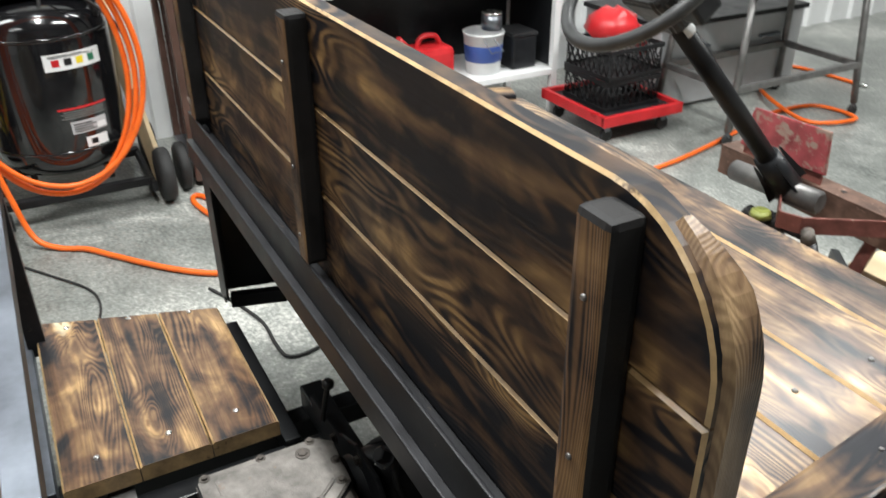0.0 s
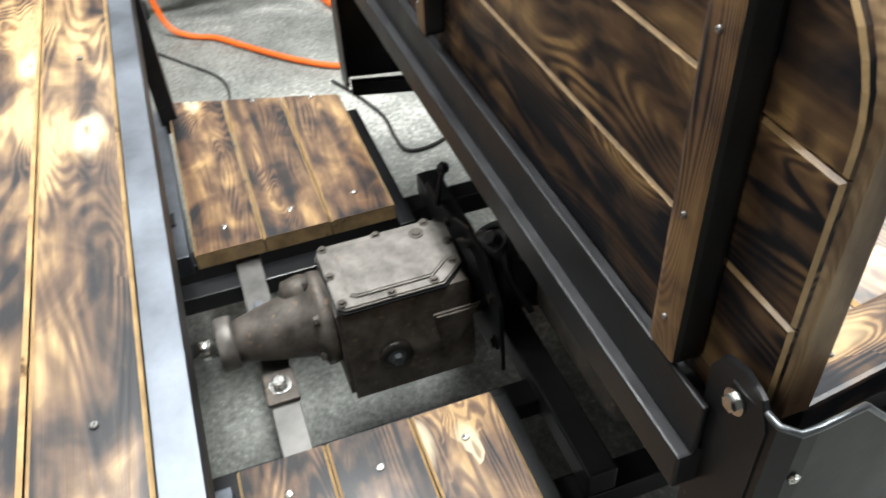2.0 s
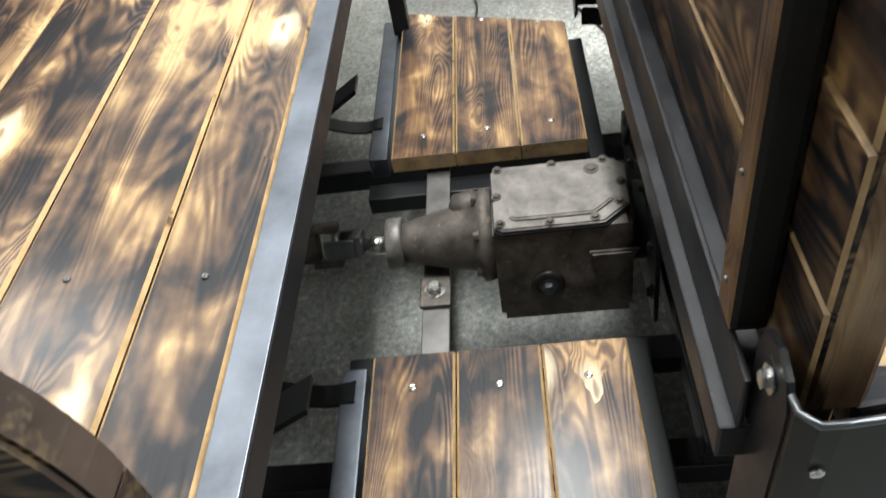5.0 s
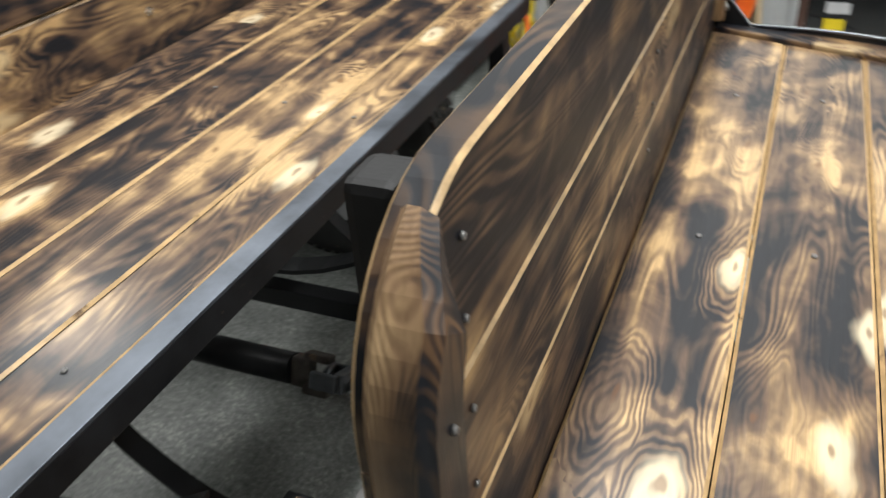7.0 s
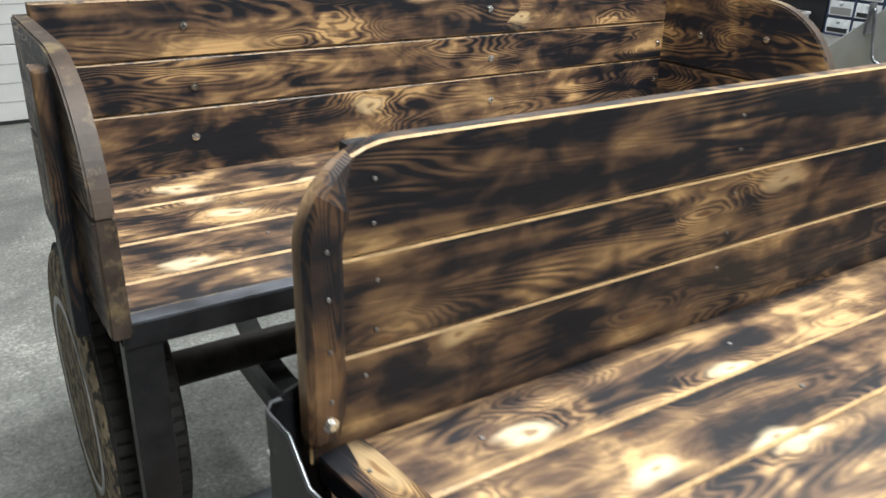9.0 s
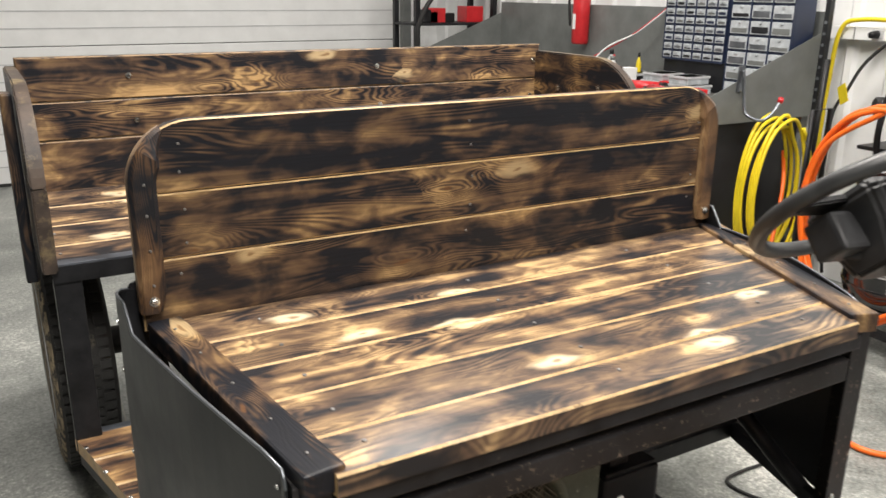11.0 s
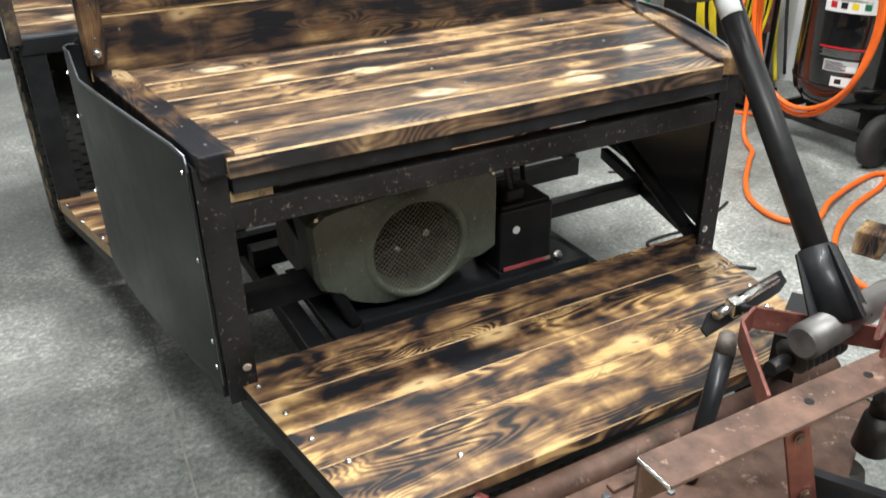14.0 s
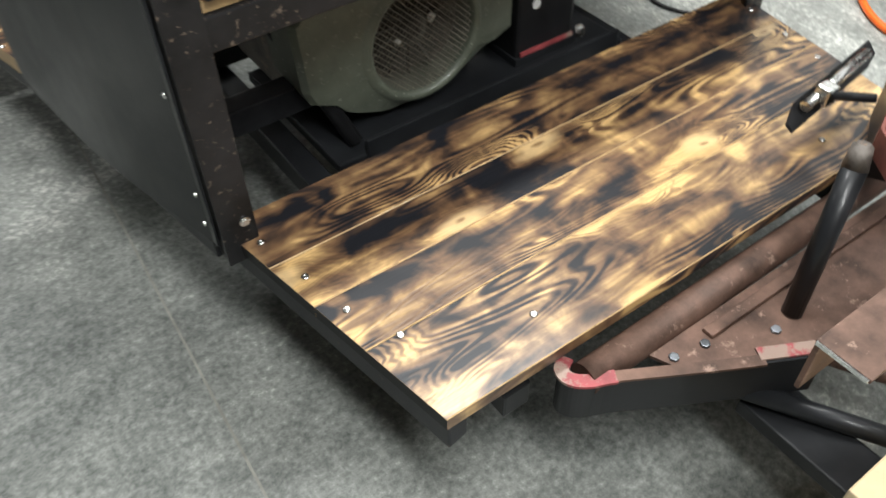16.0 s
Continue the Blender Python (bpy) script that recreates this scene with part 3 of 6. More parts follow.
end_cap(back, -1, XB0 - 0.004, 0.832, 1.209, 0.125, 0.052, -0.058, -0.0165, [WOOD_CAP, WOOD_CAP_SIDE])
end_cap(back, 1, XB1 + 0.004, 0.832, 1.209, 0.125, 0.052, -0.058, -0.0165, [WOOD_CAP, WOOD_CAP_SIDE])
for sz in (0.89, 0.96, 1.03, 1.09):
    screw(back, -0.688, -0.0585, sz, (0, -1, 0), 0.003)
bolt(back, -0.690, -0.058, 0.857, (0, -1, 0), 0.007)
bolt(back, 0.809, -0.058, 0.857, (0, -1, 0), 0.007)
for sx in (-0.625, 0.035, 0.76):
    for sz in (0.90, 0.962, 1.03, 1.105, 1.16):
        screw(back, sx + random.uniform(-0.012, 0.012), -0.0385, sz, (0, -1, 0), 0.003)


def sheet(path, tops, lows, thick, mat, parent, name="side_panel", label=""):
    """A bent upright sheet along a plan path, with its own upper and lower edge."""
    bm = bmesh.new()
    pts = [Vector((x, y, 0)) for x, y in path]
    n = len(pts)
    cols = []
    for i, p in enumerate(pts):
        d = (pts[min(i + 1, n - 1)] - pts[max(i - 1, 0)]).normalized()
        out = Vector((d.y, -d.x, 0)) * thick / 2
        cols.append([bm.verts.new((p + s * out) + Vector((0, 0, z))) for s, z in ((1, lows[i]), (1, tops[i]), (-1, tops[i]), (-1, lows[i]))])
    for a, b in zip(cols, cols[1:]):
        for i in range(4):
            j = (i + 1) % 4
            f = bm.faces.new((a[i], a[j], b[j], b[i]))
    bm.faces.new(cols[0])
    bm.faces.new(cols[-1][::-1])
    bmesh.ops.recalc_face_normals(bm, faces=bm.faces[:])
    return part(name, bm, mat, parent, label)


def panel_path(sgn, xr, xf):
    """Plan of a side panel from the strap at the back to the front leg."""
    pts = [(xr - sgn * 0.06, 0.008), (xr - sgn * 0.01, 0.006), (xr, -0.006)]
    tops = [0.868, 0.87, 0.868]
    for k in range(0, 15):
        f = k / 14
        y = -0.02 - 0.64 * f
        bulge = sgn * 0.018 * math.sin(math.pi * f)
        pts.append((xr + (xf - xr) * f + bulge, y))
        tops.append(0.868 if y > -0.08 else (0.845 if y > -0.10 else 0.812 + 0.016 * math.sin(math.pi * f)))
    pts += [(xf, -0.668), (xf, -0.676)]
    tops[-1] = 0.806
    tops += [0.797, 0.782]
    return pts, tops, [0.325] * len(pts)


for sgn, xr, xf in ((-1, -0.752, -0.642), (1, 0.84, 0.648)):
    pp, tt, ll = panel_path(sgn, xr, xf)
    pan = sheet(pp, tt, ll, 0.004, STEEL_BLACK, cart, label="bent black sheet steel side panel")
    bm = tube([(x, y, z) for (x, y), z in zip(pp, tt)], 0.0033, 6)
    part("bright_edge", bm, STEEL, pan, "bare ground steel edge")
    for bz in (0.812, 0.708, 0.52):
        bolt(pan, xr + sgn * 0.003, -0.012, bz, (sgn, 0, 0), 0.0036, h=0.003)
    for bz in (0.775, 0.60, 0.42, 0.36):
        bolt(pan, xf + sgn * 0.004, -0.65, bz, (sgn, 0.1, 0), 0.0034, h=0.003)
    st = part("strap", prism([(-0.036, -0.50), (0.036, -0.50), (0.036, 0.01), (0.024, 0.034), (0, 0.042), (-0.024, 0.034), (-0.036, 0.01)], 0.006, XZ(0.0), bevel=0.001), STEEL_DARK, cart)
    st.location = (xr - sgn * 0.052, 0.004, 0.846)
    bolt(st, 0, 0.007, 0.006, (0, 1, 0), 0.008)
    # front leg of angle iron
    leg = part("leg", box(xf - sgn * 0.062, xf - sgn * 0.004, -0.692, -0.687, 0.29, 0.79, 0.001), STEEL_WORN, cart, "worn bare angle iron leg")
    part("flange", box(xf - sgn * 0.012, xf - sgn * 0.006, -0.687, -0.63, 0.29, 0.79, 0.001), STEEL_WORN, leg)
    bolt(leg, xf - sgn * 0.045, -0.692, 0.368, (0, -1, 0), 0.006, h=0.004)
    # bottom rail from the front to the step
    b = box(-0.33, 0.33, -0.012, 0.012, 0.285, 0.323, 0.003)
    rail = part("bottom_rail", b, STEEL_DARK, cart)
    rail.location = ((xr + xf) / 2 - sgn * 0.012, -0.33, 0)
    rail.rotation_euler = (0, 0, math.atan2(0.68, xr - xf))
# bars under the seat
part("lower_bar", box(-0.585, 0.585, -0.692, -0.65, 0.660, 0.712, 0.004), STEEL_WORN, cart)
part("raw_board_end", box(-0.585, -0.50, -0.685, -0.62, 0.7135, 0.731, 0.002), WOOD_RAW, seat)
for hx in (0.13,):
    part("hanger_bolt", cyl((hx, -0.64, 0.70), (hx, -0.64, 0.775), 0.008, sides=10), STEEL_DARK, cart)
part("seat_cross_bar", box(-0.60, 0.60, -0.36, -0.32, 0.725, 0.768, 0.003), STEEL_DARK, cart)

# rear seat
RS, RX0, RX1 = 0.810, -0.838, 0.99
rseat = part("rear_seat", box(RX0, RX1, 0.418, 0.424, 0.764, RS - 0.0045, 0.001), STEEL_DARK, cart, "rear bench seat of glossy charred pine boards")
# Angle iron's top coloured pale for overhead light; its front face stays dark.
part("steel_edge", box(RX0, RX1, 0.418, 0.454, RS - 0.004, RS + 0.002, 0.001), STEEL_BLUE, rseat, "bare steel angle edge, coloured bright where light falls")
ys = [0.456, 0.555, 0.70, 0.852, 0.998]
RISE = 0.10
for a, b in zip(ys, ys[1:]):
    board = plank(rseat, RX0 + 0.015, RX1 - 0.03, a + 0.0008, b - 0.0008, RS - 0.002, 0.036, WOOD)
    board.location.z += RISE * ((a + b) / 2 - 0.456)
    board.rotation_euler.x = math.atan(RISE)
for sx in (-0.81, -0.5, 0.2, 0.85):
    for sy in (0.50, 0.64, 0.79):
        screw(rseat, sx, sy, RS - 0.0015 + RISE * (sy - 0.456))
rback = part("rear_backrest", box(-0.80, 0.97, 1.04, 1.08, 0.78, 0.83, 0.003), STEEL_DARK, cart, "rear bench backrest of three charred pine boards")
for z0, z1 in ((0.80, 1.008), (1.0095, 1.1215), (1.123, 1.25)):
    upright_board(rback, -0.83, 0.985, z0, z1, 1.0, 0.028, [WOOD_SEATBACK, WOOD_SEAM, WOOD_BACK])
for sx in (-0.525, 0.3, 0.95):
    for sz in (0.942, 1.057, 1.19):
        bolt(rback, sx + random.uniform(-0.01, 0.01), 0.9995, sz, (0, -1, 0), 0.006, h=0.003)
for px in (-0.6, 0.1, 0.85):
    part("post", box(px - 0.03, px + 0.03, 1.029, 1.07, 0.80, 1.235, 0.006), WOOD_TAN, rback)


def arm(x, sgn):
    """A side arm: two boards with a rounded front corner, a post outside."""
    out = [(0.395, 0.798), (1.04, 0.798), (1.04, 1.225)]
    out += [(0.665 - 0.262 * math.sin(radians(a)), 0.985 + 0.24 * math.cos(radians(a))) for a in range(0, 91, 5)]
    mid = 1.0
    def cut(lo):
        pts = []
        n = len(out)
        for i in range(n):
            (ya, za), (yb, zb) = out[i], out[(i + 1) % n]
            ina, inb = (za < mid) == lo, (zb < mid) == lo
            if ina:
                pts.append((ya, za))
            if ina != inb:
                f = (mid - za) / (zb - za)
                pts.append((ya + f * (yb - ya), mid + (-0.0015 if lo else 0.0015)))
        return pts
    panel = part("side_arm", box(x - 0.015, x + 0.015, 0.47, 1.03, 0.79, 0.80), WOOD_DARK, cart, "charred pine side arm with a rounded front")
    for lo in (True, False):
        bm = prism([(y - 0.75, z - 1.0) for y, z in cut(lo)], 0.034, bevel=0.004)
        for f in bm.faces:
            f.material_index = 1 if abs(f.normal.z) < 0.5 else 0
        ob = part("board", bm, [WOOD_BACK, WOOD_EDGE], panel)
        ob.matrix_basis = frame_axes((0, 1, 0), (0, 0, 1), (1, 0, 0), (x - 0.017, 0.75, 1.0))
    post = part("post", box(-0.26, 0.215, -0.014, 0.014, -0.03, 0.03, 0.006), WOOD_DARK, panel)
    post.location, post.rotation_euler = (x + sgn * 0.034, 0.60, 0.985), (0, radians(-90), radians(90))
    for by, bz in ((0.62, 1.12), (0.66, 0.93), (0.85, 1.1)):
        bolt(panel, x - sgn * 0.018, by, bz, (-sgn, 0, 0), 0.007, h=0.003)


arm(-0.842, -1)
arm(0.985, 1)
# rear legs
for x0, x1 in ((-0.838, -0.775), (0.80, 0.845)):
    part("rear_leg", box(x0, x1, 0.424, 0.464, 0.30, 0.764, 0.003), STEEL_DARK, cart)

# steps
STEP = 0.338
for x0, x1, xs in ((0.275, 0.885, (0.345, 0.85)), (-0.835, -0.243, (-0.314, -0.84))):
    st = part("step_tread", box(x0 - 0.02 if x0 > 0 else -0.735, 0.73 if x0 > 0 else x1 + 0.02, 0.0, 0.034, 0.24, 0.298, 0.003), STEEL_BLACK, cart, "side step of three charred pine boards")
    part("rear_angle", box(x0 + 0.02, x1 - 0.01, 0.455, 0.495, 0.275, 0.325, 0.003), STEEL_BLUE, st)
    part("inner_rail", box((x0 - 0.05) if x0 > 0 else x1, x0 - 0.002 if x0 > 0 else x1 + 0.05, -0.06, 0.50, 0.235, 0.275, 0.003), STEEL_BLACK, st)
    slanted_bar("outer_rail", st, 0.73 if x0 > 0 else -0.732, 0.036, 0.86 if x0 > 0 else -0.82, 0.44, 0.028, 0.297, 0.036, STEEL_DARK)
    for k in range(3):
        ya = 0.036 + 0.136 * k
        fa, fb = k / 3, (k + 1) / 3
        if x0 > 0:
            plank(st, x0, 0.748 + 0.135 * fa, ya + 0.001, ya + 0.135, STEP, 0.036, WOOD_STEP, x0, 0.748 + 0.135 * fb)
        else:
            plank(st, -0.75 - 0.09 * fa, x1, ya + 0.001, ya + 0.135, STEP, 0.036, WOOD_STEP, -0.75 - 0.09 * fb, x1)
        for sx in xs:
            sx -= (1 - (fa + fb) / 2) * 0.10 * (1 if sx > 0 else -1) if abs(sx) > 0.6 else 0
            screw(st, sx + random.uniform(-0.006, 0.006), ya + 0.068, STEP, r=0.0068)

# foot floor
fl = part("foot_floor", box(-0.58, 0.58, -0.70, -0.66, 0.245, 0.2995, 0.003), STEEL_BLACK, cart, "front foot floor of glossy charred pine boards")
part("front_edge_bar", box(-0.50, 0.50, -1.11, -1.075, 0.245, 0.2995, 0.003), STEEL_BLACK, fl)
ys = [-0.632, -0.765, -0.872, -0.985, -1.142]
for a, b in zip(ys, ys[1:]):
    e = lambda y: 0.618 + 0.165 * (y + 0.655)
    plank(fl, -e(b), e(b), b + 0.0003, a - 0.0003, 0.325, 0.025, WOOD_FLOOR, -e(a), e(a), chamfer=0.0015, raw_ends=False)
for sgn in (-1, 1):
    for sy, dx in ((-0.706, 0.017), (-0.812, 0.02), (-0.905, 0.022), (-0.99, 0.045)):
        screw(fl, sgn * (0.61 + 0.165 * (sy + 0.655) - dx), sy, 0.325, r=0.0066)
    screw(fl, sgn * 0.333, -1.073, 0.325, r=0.0066)
    b = box(-0.25, 0.25, -0.018, 0.018, 0.245, 0.2995, 0.003)
    o = part("edge_rail", b, STEEL_DARK, fl)
    o.location, o.rotation_euler = (sgn * 0.555, -0.89, 0), (0, 0, math.atan2(0.5, sgn * 0.08))

# ---- engine ----
eng = part("engine", box(-0.36, 0.06, -0.42, -0.12, 0.30, 0.55, 0.03), GREASY, cart, "air-cooled engine with an olive green fan shroud")


def shroud():
    """Fan housing: a bevelled plate with a round hole and a raised ring, open towards -y."""
    cx, cz, r = -0.127, 0.425, 0.113
    outline = [(-0.375, 0.365), (-0.33, 0.352), (-0.30, 0.315), (-0.22, 0.285), (-0.10, 0.283), (-0.01, 0.318), (0.03, 0.345), (0.10, 0.35), (0.102, 0.545), (0.09, 0.575), (-0.10, 0.578), (-0.30, 0.562), (-0.37, 0.552), (-0.385, 0.53)]
    bm = bmesh.new()
    n = 48
    def edge_point(a):
        d = Vector((math.cos(a), math.sin(a)))
        best = None
        for i in range(len(outline)):
            p, q = Vector(outline[i]) - Vector((cx, cz)), Vector(outline[(i + 1) % len(outline)]) - Vector((cx, cz))
            e = q - p
            det = d.x * -e.y + d.y * e.x
            if abs(det) < 1e-9:
                continue
            t = (p.x * -e.y + p.y * e.x) / det
            s = (d.x * p.y - d.y * p.x) / det
            if t > 0 and -1e-6 <= s <= 1 + 1e-6 and (best is None or t > best):
                best = t
        return cx + best * d.x, cz + best * d.y
    rows = []
    for j in range(n):
        a = 2 * math.pi * j / n
        ex, ez = edge_point(a)
        c, s = math.cos(a), math.sin(a)
        def mixp(f):
            return cx + c * r * (1 - f) + (ex - cx) * f, cz + s * r * (1 - f) + (ez - cz) * f
        rows.append([(cx + c * r * 0.97, -0.455, cz + s * r * 0.97), (cx + c * r, -0.508, cz + s * r), (cx + c * (r + 0.010), -0.516, cz + s * (r + 0.010)), (cx + c * (r + 0.022), -0.504, cz + s * (r + 0.022)), (cx + 0.96 * (ex - cx), -0.496, cz + 0.96 * (ez - cz)), (ex, -0.484, ez), (ex, -0.38, ez)])
    grid = [[bm.verts.new(p) for p in row] for row in rows]
    for j in range(n):
        a, b = grid[j], grid[(j + 1) % n]
        for k in range(6):
            f = bm.faces.new((a[k], a[k + 1], b[k + 1], b[k]))
            f.smooth = k < 3
    bmesh.ops.recalc_face_normals(bm, faces=bm.faces[:])
    return part("fan_shroud", bm, OLIVE, eng, "olive green sheet steel fan shroud, chipped and dusty")


sh = shroud()
fan = lathe([(0.10, 0), (0.10, 0.004), (0.03, 0.006), (0.03, 0.03), (0.012, 0.035)], sides=32)
moved(fan, frame_axes((1, 0, 0), (0, 0, 1), (0, -1, 0), (-0.127, -0.44, 0.425)))
fan_hub = part("fan", fan, GREASY_DARK, eng)
for k in range(12):
    a = 2 * math.pi * k / 12
    b = box(0.035, 0.098, -0.0015, 0.0015, 0.0, 0.03)
    moved(b, frame_axes((1, 0, 0), (0, 0, 1), (0, -1, 0), (-0.127, -0.44, 0.425)) @ Matrix.Rotation(a, 4, "Z") @ Matrix.Rotation(radians(25), 4, "X"))
    part("blade", b, GREASY_DARK, fan_hub)
mesh_bm = bmesh.new()
for sgn in (1, -1):
    for k in range(-12, 13):
        d = k * 0.0092
        if abs(d) > 0.110:
            continue
        h = math.sqrt(0.111**2 - d * d)
        c, s = math.cos(radians(45 * sgn)), math.sin(radians(45 * sgn))
        p = [(-0.127 + c * u - s * d, -0.502 + 0.0006 * sgn, 0.425 + s * u + c * d) for u in (-h, h)]
        tube(p, 0.0009, 4, bm=mesh_bm, caps=False)
tagged(part("fan_screen", mesh_bm, DUSTY_WIRE, eng), "woven wire fan screen", kind="stuff")
for a in (20, 200):
    bolt(eng, -0.127 + 0.04 * math.cos(radians(a)), -0.474, 0.425 + 0.04 * math.sin(radians(a)), (0, -1, 0), 0.006)
for bx, bz in ((0.085, 0.555), (0.085, 0.37), (-0.36, 0.54), (-0.06, 0.30)):
    bolt(sh, bx, -0.488, bz, (0, -1, 0), 0.005, h=0.004)
part("engine_plate", box(-0.36, 0.36, -0.56, -0.18, 0.245, 0.268, 0.004), STEEL_BLACK, eng)
part("plate_lip", box(-0.30, 0.34, -0.565, -0.556, 0.245, 0.30, 0.003), STEEL_BLACK, eng)
part("cylinder_block", box(-0.30, 0.05, -0.36, -0.16, 0.52, 0.60, 0.01), GREASY, eng)
part("bell_housing", cyl((0.0, -0.16, 0.35), (0.01, -0.01, 0.35), 0.085, 0.07, 28), STEEL_BLACK, eng)

batt = part("battery", box(0.105, 0.262, -0.50, -0.36, 0.275, 0.452, 0.008), BLACK, cart, "black car battery in a steel tray")
part("tray", box(0.10, 0.268, -0.508, -0.35, 0.268, 0.285, 0.002), STEEL_BLACK, batt)
part("red_strap", box(0.112, 0.256, -0.5085, -0.5045, 0.288, 0.298, 0.001), RED_WORN, batt)
part("lid", box(0.112, 0.255, -0.495, -0.365, 0.452, 0.463, 0.005), BLACK, batt)
part("cable_clamp", box(0.135, 0.19, -0.48, -0.40, 0.462, 0.495, 0.01), PLASTIC, batt)
bolt(batt, 0.152, -0.5005, 0.395, (0, -1, 0), 0.007, h=0.002, mat=WHITE)
bolt(cart, 0.285, -0.50, 0.285, (0, -1, 0.4), 0.01)
for pts in ([(0.16, -0.46, 0.49), (0.12, -0.50, 0.56), (0.10, -0.53, 0.63), (0.13, -0.62, 0.70)], [(0.17, -0.44, 0.49), (0.2, -0.40, 0.58), (0.35, -0.32, 0.63), (0.52, -0.28, 0.60), (0.6, -0.26, 0.64)], [(0.27, -0.36, 0.40), (0.30, -0.30, 0.52), (0.38, -0.28, 0.60), (0.46, -0.25, 0.63)]):
    part("cable", tube(smooth_path(pts), 0.0075, 8), RUBBER, cart)
part("cross_member", box(0.30, 0.80, -0.31, -0.27, 0.285, 0.33, 0.003), STEEL_DARK, cart)
part("left_cross_member", box(-0.64, -0.34, -0.45, -0.40, 0.33, 0.385, 0.004), STEEL_DARK, cart)
part("brace_tube", tube([(0.50, -0.20, 0.69), (0.63, -0.60, 0.33)], 0.02, 12), BLACK, cart)
part("left_brace", tube([(-0.42, -0.30, 0.62), (-0.30, -0.52, 0.27)], 0.016, 10), BLACK, cart)
for x0 in (-0.42, 0.36):
    part("frame_rail", box(x0, x0 + 0.05, -1.12, 1.25, 0.19, 0.243, 0.004), STEEL_BLACK, cart)
part("rear_frame_cross", box(-0.42, 0.41, -0.10, -0.05, 0.245, 0.30, 0.004), STEEL_BLACK, cart)

# ---- gearbox ----
gb = part("gearbox", prism([(-0.105, 0.0), (0.0, -0.012), (0.085, 0.0), (0.092, 0.10), (0.09, 0.19), (-0.082, 0.19), (-0.10, 0.08)], 0.235, frame_axes((1, 0, 0), (0, 0, 1), (0, 1, 0), (0.095, 0.0, 0.25)), bevel=0.008), GREASY, cart, "greasy cast iron gearbox with a bolted steel cover")
cover = [(-0.085, 0.045), (-0.045, 0.0), (0.06, -0.008), (0.082, 0.02), (0.082, 0.215), (0.07, 0.23), (-0.075, 0.228), (-0.085, 0.215)]
part("gasket", prism([(x * 1.03, y * 1.02 - 0.002) for x, y in cover], 0.004, Matrix.Translation((0.095, 0.002, 0.440))), STEEL_BLACK, gb)
part("cover_plate", prism(cover, 0.008, Matrix.Translation((0.095, 0.002, 0.4445)), bevel=0.003), GREASY_COVER, gb)
part("cover_dome", prism([(x * 0.78, 0.11 + (y - 0.11) * 0.78) for x, y in cover], 0.006, Matrix.Translation((0.095, 0.002, 0.452)), bevel=0.004), GREASY_COVER, gb)
for x, y in ((-0.074, 0.06), (-0.075, 0.135), (-0.07, 0.218), (0.0, 0.222), (0.072, 0.218), (0.074, 0.12), (0.074, 0.03), (0.01, 0.006), (-0.04, 0.015)):
    bolt(gb, 0.095 + x, 0.002 + y, 0.4525, (0, 0, 1), 0.006, GREASY, 0.006)
bolt(gb, 0.095 + 0.045, 0.055, 0.458, (0, 0, 1), 0.009, GREASY, 0.005)
tail = lathe([(0.082, 0.0), (0.085, 0.012), (0.085, 0.022), (0.066, 0.03), (0.060, 0.06), (0.050, 0.11), (0.040, 0.15), (0.036, 0.17)], sides=28)
moved(tail, frame_axes((1, 0, 0), (0, 0, 1), (0, 1, 0), (0.10, 0.236, 0.36)))
part("tail_housing", tail, GREASY, gb)
lump = lathe([(0.0, 0.0), (0.022, 0.004), (0.028, 0.03), (0.022, 0.06), (0.004, 0.068)], sides=14)
moved(lump, frame_axes((1, 0, 0), (0, 0, 1), (0, 1, 0), (0.13, 0.245, 0.41)))
part("shift_boss", lump, GREASY, gb)
collar = lathe([(0.046, 0.0), (0.048, 0.006), (0.048, 0.026), (0.046, 0.030), (0.02, 0.031)], sides=26)
moved(collar, frame_axes((1, 0, 0), (0, 0, 1), (0, 1, 0), (0.10, 0.402, 0.36)))
part("seal_collar", collar, GREASY_COVER, gb)
part("output_shaft", cyl((0.10, 0.43, 0.36), (0.10, 0.485, 0.36), 0.017, sides=18), CHROME, gb, "bright machined output shaft")
for k in range(6):
    a = 2 * math.pi * k / 6 + 0.3
    bolt(gb, 0.10 + 0.074 * math.cos(a), 0.26, 0.36 + 0.074 * math.sin(a), (0, 1, 0), 0.008, GREASY, 0.01)
plug = lathe([(0.03, 0), (0.03, 0.012), (0.02, 0.014)], sides=20)
moved(plug, frame_axes((0, 1, 0), (0, 0, 1), (-1, 0, 0), (0.0, 0.148, 0.332)))
part("filler_boss", plug, GREASY_DARK, gb)
bolt(gb, -0.013, 0.148, 0.332, (-1, 0, 0), 0.011, STEEL, 0.012)
gb.location = (-0.08, 0.0, -0.022)
# universal joint and shaft
uj = part("drive_shaft", cyl((0.10, 0.60, 0.36), (0.12, 1.12, 0.33), 0.032, sides=20), STEEL_BLACK, cart, "black drive shaft with a universal joint")
yoke = box(-0.030, 0.030, 0.478, 0.500, -0.02, 0.02, 0.006)
for sx in (-1, 1):
    box(sx * 0.034 - 0.008, sx * 0.034 + 0.008, 0.488, 0.545, -0.017, 0.017, 0.005, yoke)
moved(yoke, Matrix.Translation((0.10, 0, 0.36)) @ Matrix.Rotation(radians(25), 4, "Y"))
part("yoke", yoke, STEEL, uj)
yk2 = box(-0.017, 0.017, 0.56, 0.60, -0.030, 0.030, 0.006)
for sz in (-1, 1):
    box(-0.015, 0.015, 0.52, 0.575, sz * 0.034 - 0.008, sz * 0.034 + 0.008, 0.005, yk2)
